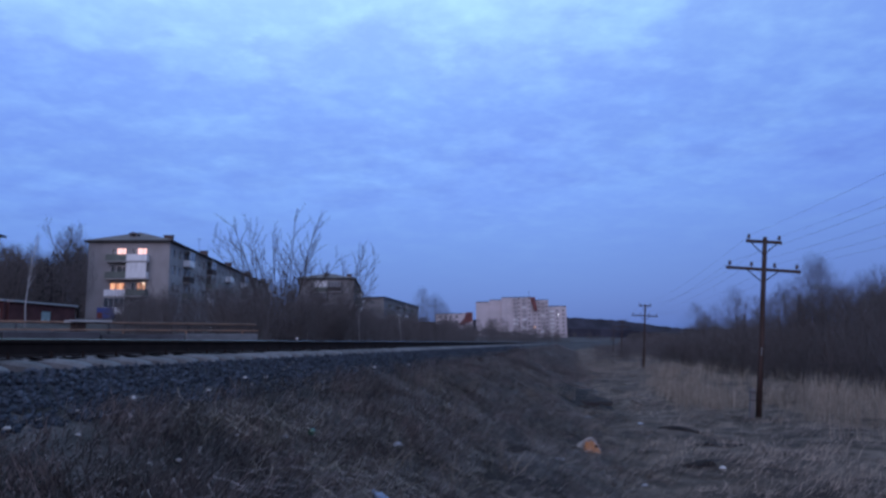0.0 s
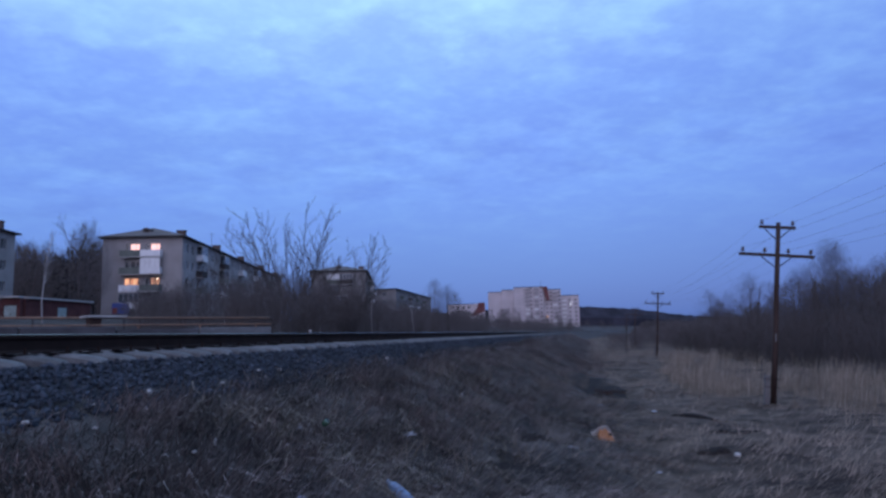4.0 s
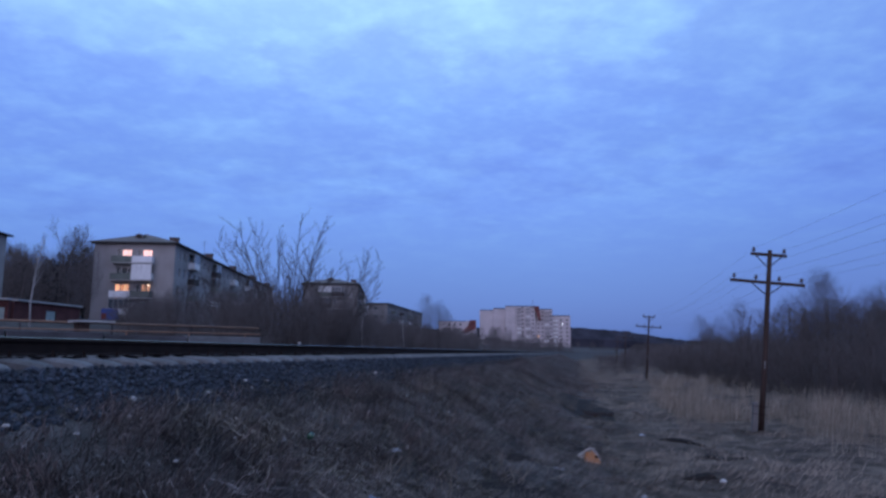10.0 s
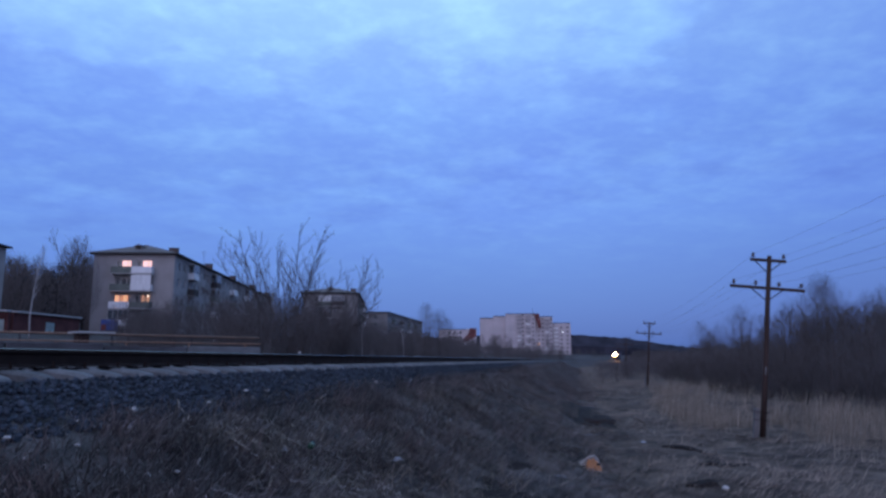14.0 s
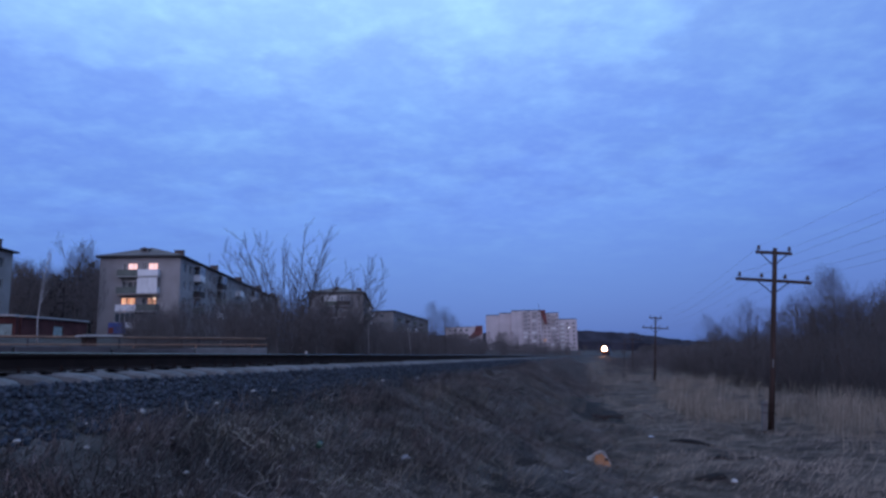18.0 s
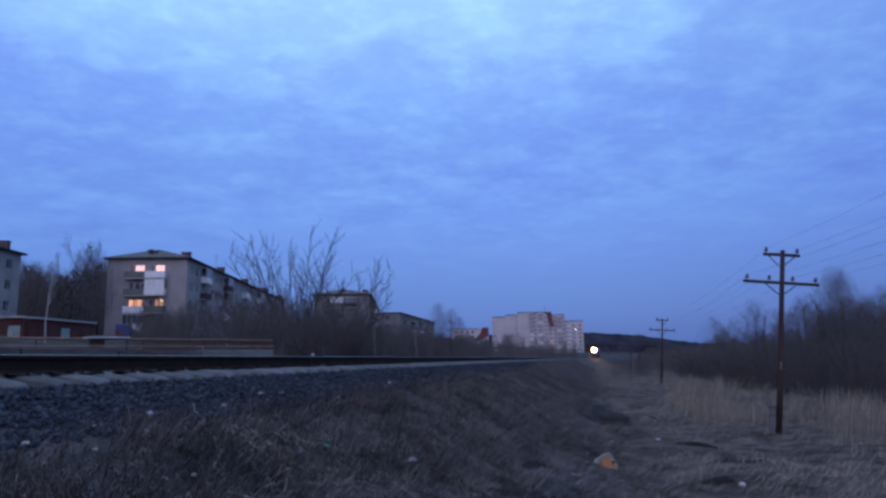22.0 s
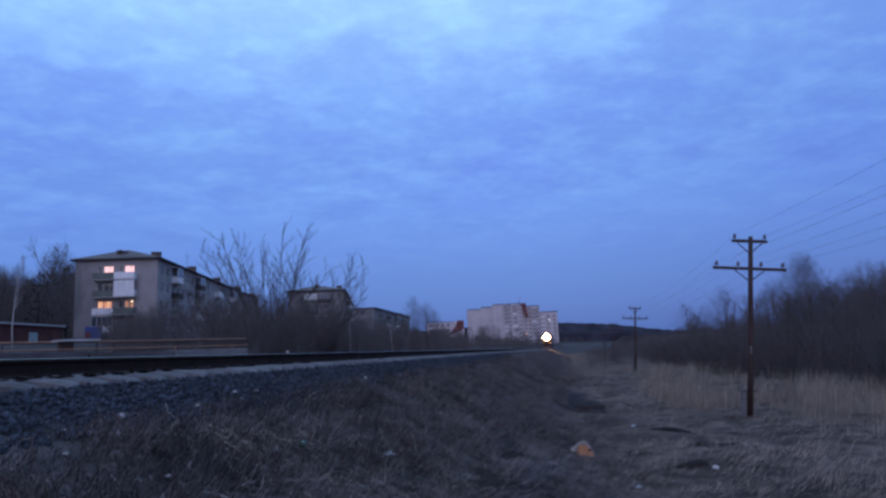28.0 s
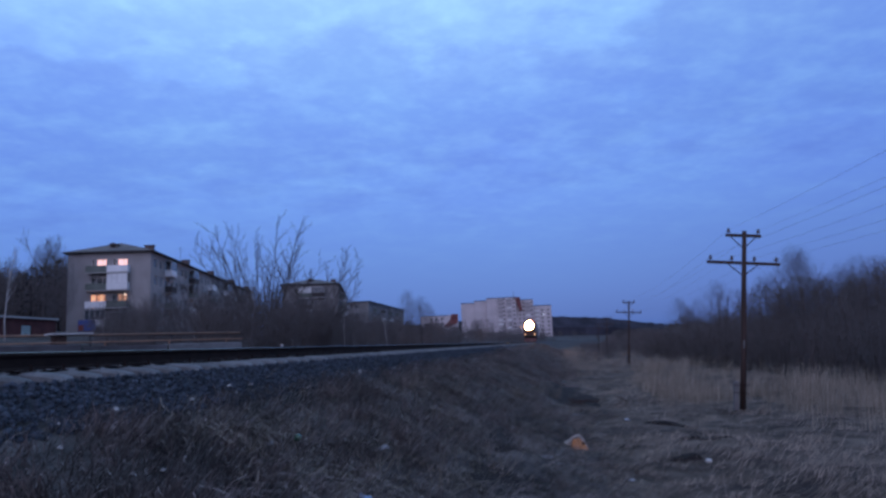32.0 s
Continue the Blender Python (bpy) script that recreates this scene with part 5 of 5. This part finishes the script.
def stones():
    rng = random.Random(31)
    gold = (1 + 5 ** 0.5) / 2
    ico = [Vector(v).normalized() for v in ((-1, gold, 0), (1, gold, 0), (-1, -gold, 0), (1, -gold, 0), (0, -1, gold), (0, 1, gold), (0, -1, -gold), (0, 1, -gold), (gold, 0, -1), (gold, 0, 1), (-gold, 0, -1), (-gold, 0, 1))]
    tri = [(0, 11, 5), (0, 5, 1), (0, 1, 7), (0, 7, 10), (0, 10, 11), (1, 5, 9), (5, 11, 4), (11, 10, 2), (10, 7, 6), (7, 1, 8), (3, 9, 4), (3, 4, 2), (3, 2, 6), (3, 6, 8), (3, 8, 9), (4, 9, 5), (2, 4, 11), (6, 2, 10), (8, 6, 7), (9, 8, 1)]

    def stone(size):
        k = [size * rng.uniform(0.6, 1.2) for _ in range(3)]
        return [Vector((v.x * k[0], v.y * k[1], v.z * k[2])) * rng.uniform(0.8, 1.2) for v in ico]

    bed = thing("ballast", Matrix(), "coarse grey crushed stone of the track bed", "ballast", kind="structure")
    kinds = [Shape().add(stone(0.030), tri).mesh("stone", M_BALLAST) for _ in range(8)]
    far = Shape()
    near = 0
    for i in range(19500):
        s = 1.0 + 60 * rng.random() ** 2.2 if i < 17000 else rng.uniform(-9, 1)
        q = 1.45 + 0.92 * rng.random() ** 1.15
        p = centre(s) + q
        z = ground_z(p, s) + rng.uniform(-0.01, 0.025)
        if near < 300 and 3.6 < s < 8.2 and q > 1.5:
            near += 1
            ob = part("stone", rng.choice(kinds), None, bed)
            ob.matrix_world = at(p, s, z) @ pose(0, 0, 0, rng.uniform(0, 360), rng.uniform(0, 360), rng.uniform(0, 360)) @ Matrix.Diagonal((*[rng.uniform(0.7, 1.35)] * 3, 1))
            continue
        o = place(p, s, z)
        far.add([o + v for v in stone(rng.uniform(0.015, 0.036))], tri)
    tagged(part("loose_stones", far, M_BALLAST, bed), kind="stuff")
    for name, p, s, size, mat, label in (("stone", -3.88, 5.75, 0.036, M_CONCRETE, "pale stone lying in the grass"), ("stone", -4.23, 6.34, 0.045, M_CONCRETE, "pale stone lying at the ballast edge"), ("stone", -4.13, 5.44, 0.035, M_CONCRETE, "pale stone lying at the ballast edge"), ("stone", -3.16, 6.38, 0.028, M_WHITE, "white stone lying in the grass"), ("stone", -3.7, 4.89, 0.03, M_CONCRETE, "pale stone lying in the grass"), ("stone", -3.37, 5.63, 0.03, M_CONCRETE, "pale stone lying in the grass"), ("stone", 2.79, 15.05, 0.08, M_CONCRETE, "pale stone beside a bare patch"), ("stone", -4.24, 14.9, 0.06, M_CONCRETE, "pale stone lying at the ballast edge")):
        solid(name, Shape().add(stone(size), tri), mat, at(p, s, ground_z(p, s) + size * 0.4), label, "stone", "pale stones by the track")

    pale = [Shape().add(stone(0.022), tri).mesh("stone", M_CONCRETE) for _ in range(4)]
    for k in range(34):
        s = 4.5 + 14 * rng.random() ** 1.4
        p = centre(s) + rng.uniform(1.9, 3.6) if k % 3 else rng.uniform(-3.6, -1.8)
        ob = part("stone", rng.choice(pale), None, None)
        ob.matrix_world = at(p, s, ground_z(p, s) + 0.03, rng.uniform(0, 360)) @ Matrix.Diagonal((*[rng.uniform(0.6, 1.3)] * 3, 1))
        tagged(ob, "small pale stone among ballast and grass", "stone", "pale stones by the track")


stones()


# ---- litter and worn patches ----
M_BAG_ORANGE = material("orange_plastic_film", (0.30, 0.115, 0.03), 0.45, 0.2, 6, 60, 0.3, 0.004)
M_BAG_PALE = material("pale_plastic_film", (0.26, 0.23, 0.21), 0.45, 0.15, 6, 60, 0.3, 0.004)
M_BLUE_FILM = material("blue_plastic_film", (0.20, 0.34, 0.56), 0.4, 0.15, 6, 60, 0.2, 0.004)
M_CLOUDY = material("cloudy_plastic", (0.24, 0.25, 0.34), 0.4, 0.15, 6, 60, 0.2, 0.004)
M_BOTTLE = material("green_bottle_plastic", (0.006, 0.07, 0.03), 0.2, 0.15, 6, 60, 0.0)
M_PAPER = material("damp_white_paper", (0.30, 0.31, 0.34), 0.8, 0.12, 10, 80, 0.2, 0.002)
M_SOIL = material("burnt_soil", (0.022, 0.018, 0.017), 0.95, 0.4, 2, 30, 0.9, 0.02)


def crumple(seed, sx, sy, sz, n=7, thick=0.004):
    """A crumpled sheet with two sides, its rim on the ground."""
    rng = random.Random(seed)
    sh = Shape()
    top, bot = [], []
    for j in range(n):
        for i in range(n):
            u, v = i / (n - 1) - 0.5, j / (n - 1) - 0.5
            hgt = max(0.0, 1 - (2 * u) ** 2) * max(0.0, 1 - (2 * v) ** 2)
            q = Vector((u * sx + rng.gauss(0, sx * 0.03), v * sy + rng.gauss(0, sy * 0.03), hgt * sz * rng.uniform(0.55, 1.15) + 0.006))
            top.append(q)
            bot.append(q - Vector((0, 0, thick)))
    k = n * n
    f = []
    for j in range(n - 1):
        for i in range(n - 1):
            a = j * n + i
            f.append((a, a + 1, a + n + 1, a + n))
            f.append((k + a + n, k + a + n + 1, k + a + 1, k + a))
    rim = [i for i in range(n)] + [n * j + n - 1 for j in range(1, n)] + [n * (n - 1) + i for i in range(n - 2, -1, -1)] + [n * j for j in range(n - 2, 0, -1)]
    for a, b in zip(rim, rim[1:] + rim[:1]):
        f.append((a, k + a, k + b, b))
    return sh.add(top + bot, f)


def litter():
    p, s = 0.32, 17.24
    bag = thing("plastic_bag", at(p, s, ground_z(p, s) + 0.01, 15), "torn orange and white plastic bag on the grass", "bag")
    part("sheet", crumple(1, 0.40, 0.30, 0.32, 8), M_BAG_ORANGE, bag, "orange printed side")
    torn = part("torn_flap", crumple(2, 0.52, 0.18, 0.24, 8), M_BAG_PALE, bag, "pale torn flap")
    torn.matrix_local = pose(-0.02, 0.15, 0.12, 24, 8, 6)
    for x in (0.09,):
        part("print", crumple(5, 0.06, 0.05, 0.02, 4), M_SOIL, bag, "dark printed spot").matrix_local = pose(x, -0.12, 0.16, 60, 0, 0)
    for (p, s), (p2, s2), mat, label in (((-1.98, 6.86), (-1.70, 6.80), M_BLUE_FILM, "empty pale blue plastic bottle lying on the bank"), ((-2.27, 5.36), (-2.08, 5.16), M_CLOUDY, "empty cloudy plastic bottle in the dead grass")):
        a, b = place(p, s, ground_z(p, s) + 0.055), place(p2, s2, ground_z(p2, s2) + 0.055)
        d, m = b - a, thing("bottle", Matrix.Translation(a), label, "bottle", "plastic bottles")
        part("body", Shape().tube([d * k for k in (0.10, 0.16, 0.28, 0.50, 0.54, 0.58, 0.94, 0.97)], [0.018, 0.026, 0.052, 0.056, 0.052, 0.056, 0.056, 0.044], 16), mat, m, "", True)
        part("cap", Shape().tube([d * 0.03, d * 0.098], 0.019, 12), mat, m)
    p, s = -2.36, 9.35
    solid("scrap_of_paper", crumple(4, 0.17, 0.08, 0.06, 6), M_PAPER, at(p, s, ground_z(p, s) + 0.05, 40), "crumpled whitish paper in the grass", "litter", "paper scraps")
    for k, (p, s, a, b) in enumerate(((-0.40, 14.19, 0.32, 0.14), (0.39, 24.41, 0.34, 0.2), (1.12, 13.09, 0.12, 0.08), (-2.9, 6.9, 0.07, 0.05), (-2.75, 6.2, 0.06, 0.05), (1.9, 22.4, 0.2, 0.14), (6.0, 47.0, 1.1, 0.5))):
        solid("scrap_of_paper", crumple(10 + k, a, b, 0.05, 5), M_PAPER, at(p, s, ground_z(p, s) + 0.015, 20 * k), "pale scrap of paper on dead grass", "litter", "paper scraps")
    p, s = -2.82, 7.46
    bt = thing("bottle", at(p, s, ground_z(p, s) + 0.11, 104), "green plastic bottle lying in the grass", "bottle")
    part("body", Shape().tube([(-0.11, 0, 0), (-0.10, 0, 0), (0.06, 0, 0), (0.10, 0, 0), (0.13, 0, 0)], [0.028, 0.036, 0.036, 0.022, 0.014], 12), M_BOTTLE, bt, "", True)
    part("cap", Shape().tube([(0.131, 0, 0), (0.15, 0, 0)], 0.017, 10), M_PAPER, bt, "pale cap")
    # dark soil as low mounds, its colour also holding shade at the bank's foot
    for k, (p, s, a, b) in enumerate(PATCHES):
        rng = random.Random(60 + k)
        sh = Shape()
        n = 18
        rings = [(1.0, 0.0), (0.8, 0.03), (0.45, 0.05)]
        wob = [rng.uniform(0.65, 1.2) for _ in range(n)]
        v = []
        for r, h in rings:
            for i in range(n):
                an = 2 * math.pi * i / n
                pp, qq = p + a * 0.5 * r * wob[i] * math.cos(an), s + b * 0.5 * r * wob[i] * math.sin(an)
                v.append(place(pp, qq, ground_z(pp, qq) + h * rng.uniform(0.6, 1.3) + (-0.04 if r == 1.0 else 0.03)))
        v.append(place(p, s, ground_z(p, s) + 0.08))
        f = [(j * n + i, j * n + (i + 1) % n, (j + 1) * n + (i + 1) % n, (j + 1) * n + i) for j in range(2) for i in range(n)]
        f += [(2 * n + i, 2 * n + (i + 1) % n, 3 * n) for i in range(n)]
        sh.add(v, f)
        tagged(part("soil_patch", sh, M_SOIL, None, "", True), "dark patch of bare soil and painted shade in the grass", "soil", "bare soil patches")


litter()


def weed_clumps():
    """Stiff dead stalks standing in bunches on the bank and by the reeds."""
    rng = random.Random(44)
    sh = Shape()
    for p, s, h, n in ((-0.9, 28.5, 0.75, 26), (-0.3, 30.5, 0.8, 26), (-1.4, 22.0, 0.5, 20), (-2.6, 17.5, 0.5, 22), (-3.1, 15.0, 0.45, 20), (-2.2, 12.5, 0.5, 20), (-1.6, 9.2, 0.4, 14), (-1.0, 11.0, 0.5, 18), (-3.0, 7.9, 0.3, 12), (-2.2, 8.2, 0.35, 14), (7.2, 24.2, 1.2, 30), (8.6, 26.5, 1.4, 34), (9.8, 28.5, 1.4, 30), (10.5, 24.5, 1.3, 30)):
        c = place(p, s, ground_z(p, s))
        for i in range(n):
            o = c + Vector((rng.gauss(0, 0.16), rng.gauss(0, 0.16), -0.02))
            d = Vector((rng.gauss(0.15, 0.35), rng.gauss(0, 0.35), 1)).normalized()
            l = h * rng.uniform(0.5, 1.1)
            m1 = o + d * l * 0.6
            e = m1 + (d + Vector((rng.gauss(0, 0.25), rng.gauss(0, 0.25), -0.1))).normalized() * l * 0.4
            sh.tube([o, m1, e], [0.005, 0.0035, 0.002], 3, caps=False)
    tagged(part("dry_weeds", sh, M_STRAW), "stiff dry weed stalks on the bank and by the reeds", "weeds", kind="stuff")


weed_clumps()


def brush_heap():
    """Dark branches added to darken the hollow at the foot of the bank."""
    rng = random.Random(71)
    heap = thing("brush_heap", at(0.4, 30.3, ground_z(0.4, 30.3)), "dark branches added to darken the hollow", "brush heap")
    for k in range(34):
        a, l = rng.uniform(0, 6.28), rng.uniform(0.5, 1.3)
        o = Vector((rng.gauss(0, 0.8), rng.gauss(0, 1.5), rng.uniform(0.0, 0.14)))
        d = Vector((math.cos(a), math.sin(a), rng.uniform(-0.05, 0.16))) * l
        sh = Shape().tube([o, o + d * 0.5 + Vector((0, 0, 0.05)), o + d], [0.024, 0.018, 0.008], 4)
        for j in range(3):
            q = o + d * rng.uniform(0.3, 0.8)
            e = (d.normalized() + Vector((rng.gauss(0, 0.6), rng.gauss(0, 0.6), rng.uniform(0, 0.6)))).normalized() * l * 0.35
            sh.tube([q, q + e], [0.010, 0.003], 3)
        part("branch", sh, M_POLE, heap)


brush_heap()


def marker_post():
    """A short pale post beyond the far rail."""
    p, s = -9.0, 22.4
    post = thing("marker_post", at(p, s, ground_z(p, s)), "short pale concrete marker post beyond the rails", "post")
    h = 0.24 - ground_z(p, s)
    part("shaft", Shape().box(-0.035, -0.035, -0.1, 0.035, 0.035, h - 0.12, 0, 0.01), M_SLEEPER, post)
    part("head", Shape().box(-0.04, -0.04, h - 0.118, 0.04, 0.04, h - 0.06, 0, 0.015), M_CONCRETE, post, "white painted head")


marker_post()


# ---- train ----
M_LOCO = material("loco_paint", (0.035, 0.037, 0.034), 0.5, 0.2, 0.6, 20, 0.1, 0.003)
M_LOCO_RED = material("loco_red_paint", (0.10, 0.03, 0.025), 0.5, 0.2, 0.6, 20, 0.1, 0.003)
M_BEAM = glow("headlight_glow", (1.0, 0.45, 0.17), 650.0)
# for a dish added as glare rim; near-black so the lens turns it orange
M_GLARE_DISH = material("sooty_lamp_surround", (0.012, 0.0045, 0.0018), 0.9, 0.2, 3, 40, 0.1, 0.002)
M_BUFFER_LAMP = glow("marker_lamp_glow", (1.0, 0.55, 0.25), 4.0)


def wheelset(parent, y):
    ax = part("wheelset", Shape().tube([(-0.98, 0, 0), (0.98, 0, 0)], 0.08, 8), M_RAIL, parent)
    ax.matrix_local = pose(0, y, 0.5)
    for x in (-0.80, 0.80):
        part("wheel", Shape().tube([(x - 0.05, 0, 0), (x + 0.05, 0, 0)], 0.5, 16), M_RAIL, ax)


def locomotive():
    """Runs towards -y; z = 0 at the rail heads."""
    loco = thing("locomotive", Matrix(), "dark diesel locomotive with a blazing headlight", "locomotive")
    w, l = 1.52, 17.0
    body = Shape().add([(-w, 0.35, 1.35), (w, 0.35, 1.35), (w, 0.15, 2.5), (-w, 0.15, 2.5), (w - 0.05, 0.45, 3.6), (-w + 0.05, 0.45, 3.6), (w - 0.35, 0.62, 4.85), (-w + 0.35, 0.62, 4.85),
                        (-w, l, 1.35), (w, l, 1.35), (w, l, 2.5), (-w, l, 2.5), (w - 0.05, l, 3.6), (-w + 0.05, l, 3.6), (w - 0.35, l, 4.85), (-w + 0.35, l, 4.85)],
                       [(0, 1, 2, 3), (3, 2, 4, 5), (5, 4, 6, 7), (1, 9, 10, 2), (2, 10, 12, 4), (4, 12, 14, 6), (6, 14, 15, 7), (8, 0, 3, 11), (11, 3, 5, 13), (13, 5, 7, 15), (9, 8, 11, 10), (10, 11, 13, 12), (12, 13, 15, 14), (8, 9, 1, 0)])
    part("body", body, M_LOCO, loco)
    part("stripe", Shape().box(-w - 0.01, 0.1, 1.75, w + 0.01, 0.14, 2.2), M_LOCO_RED, loco, "red front band")
    for x in (-1.40, 0.80):
        part("windscreen", Shape().add([(x, 0.14, 2.6), (x + 0.6, 0.14, 2.6), (x + 0.56, 0.36, 3.4), (x + 0.04, 0.36, 3.4), (x, 0.30, 2.6), (x + 0.6, 0.30, 2.6), (x + 0.56, 0.52, 3.4), (x + 0.04, 0.52, 3.4)], [(0, 1, 2, 3), (7, 6, 5, 4), (0, 4, 5, 1), (1, 5, 6, 2), (2, 6, 7, 3), (3, 7, 4, 0)]), M_GLASS, loco)
    # hood added so that the lens leaves the locomotive's face unlit
    hood = Shape().tube([(0, 0.75, 3.75), (0, -0.75, 3.75)], 0.95, 28, caps=False).tube([(0, 0.75, 3.75), (0, -0.75, 3.75)], 0.89, 28, caps=False)
    hood.tube([(0, -0.752, 3.75), (0, -0.75, 3.75)], [0.89, 0.95], 28, caps=False)
    case = part("headlight", hood, M_RAIL, loco, "oversized dark lamp hood added to keep the face unlit")
    # lens far over true size: its disc stands in for the glare
    part("lens", Shape().tube([(0, -0.74, 3.75), (0, -0.71, 3.75), (0, -0.55, 3.75)], [0.60, 0.86, 0.87], 28), M_BEAM, case, "blazing warm headlight lens, oversized to stand in for its glare")
    # added dish that imitates the orange rim of the headlight's glare
    part("surround", Shape().tube([(0, -0.62, 3.75), (0, -0.92, 3.75), (0, -1.02, 3.75)], [0.90, 1.14, 1.30], 28, caps=False), M_GLARE_DISH, case, "flared dish added as an orange glare rim around the lens")
    for x in (-1.05, 1.05):
        mk = part("marker_lamp", Shape().tube([(x, 0.04, 1.75), (x, 0.14, 1.75)], 0.13, 12), M_LOCO, loco)
        part("lens", Shape().tube([(x, 0.02, 1.75), (x, 0.037, 1.75)], 0.11, 12), M_BUFFER_LAMP, mk)
    part("plough", Shape().add([(-1.4, 0.2, 0.15), (0, -0.35, 0.15), (1.4, 0.2, 0.15), (-1.4, 0.3, 0.9), (0, -0.05, 0.9), (1.4, 0.3, 0.9), (-1.4, 0.6, 0.15), (1.4, 0.6, 0.15), (-1.4, 0.6, 0.9), (1.4, 0.6, 0.9)], [(0, 1, 4, 3), (1, 2, 5, 4), (2, 7, 9, 5), (6, 0, 3, 8), (7, 6, 8, 9), (3, 4, 5, 9, 8), (0, 6, 7, 2, 1)]), M_LOCO_RED, loco)
    part("coupler", Shape().box(-0.25, -0.55, 0.92, 0.25, 0.5, 1.2, 0, 0.05), M_RAIL, loco)
    part("underframe", Shape().box(-1.3, 0.4, 0.95, 1.3, l - 0.2, 1.346), M_RAIL, loco)
    for y in (2.2, 4.1, 6.0, 11.0, 12.9, 14.8):
        wheelset(loco, y)
    for y in (1.3, 10.1):
        for x in (-1.18, 1.06):
            part("bogie_side", Shape().box(x, y, 0.45, x + 0.12, y + 5.6, 0.85), M_RAIL, loco)
    return loco


def track_pose(s):
    d = (centre(s + 0.5) - centre(s - 0.5))
    return at(centre(s), s, 0.006, -math.degrees(math.atan(d)))


SPEED, LAST = 20.0, 165.0


def train_rows():
    return [(t, track_pose(LAST + SPEED * (32.0 - t))) for t in [0, 2, 4, 6, 8, 10, 11, 12, 13, 14, 15, 16, 17, 18, 19, 20, 21, 22, 23, 24, 25, 26, 27, 28, 29, 30, 31, 32]]


LOCO = locomotive()


def motions():
    walk(LOCO, train_rows())


motions()
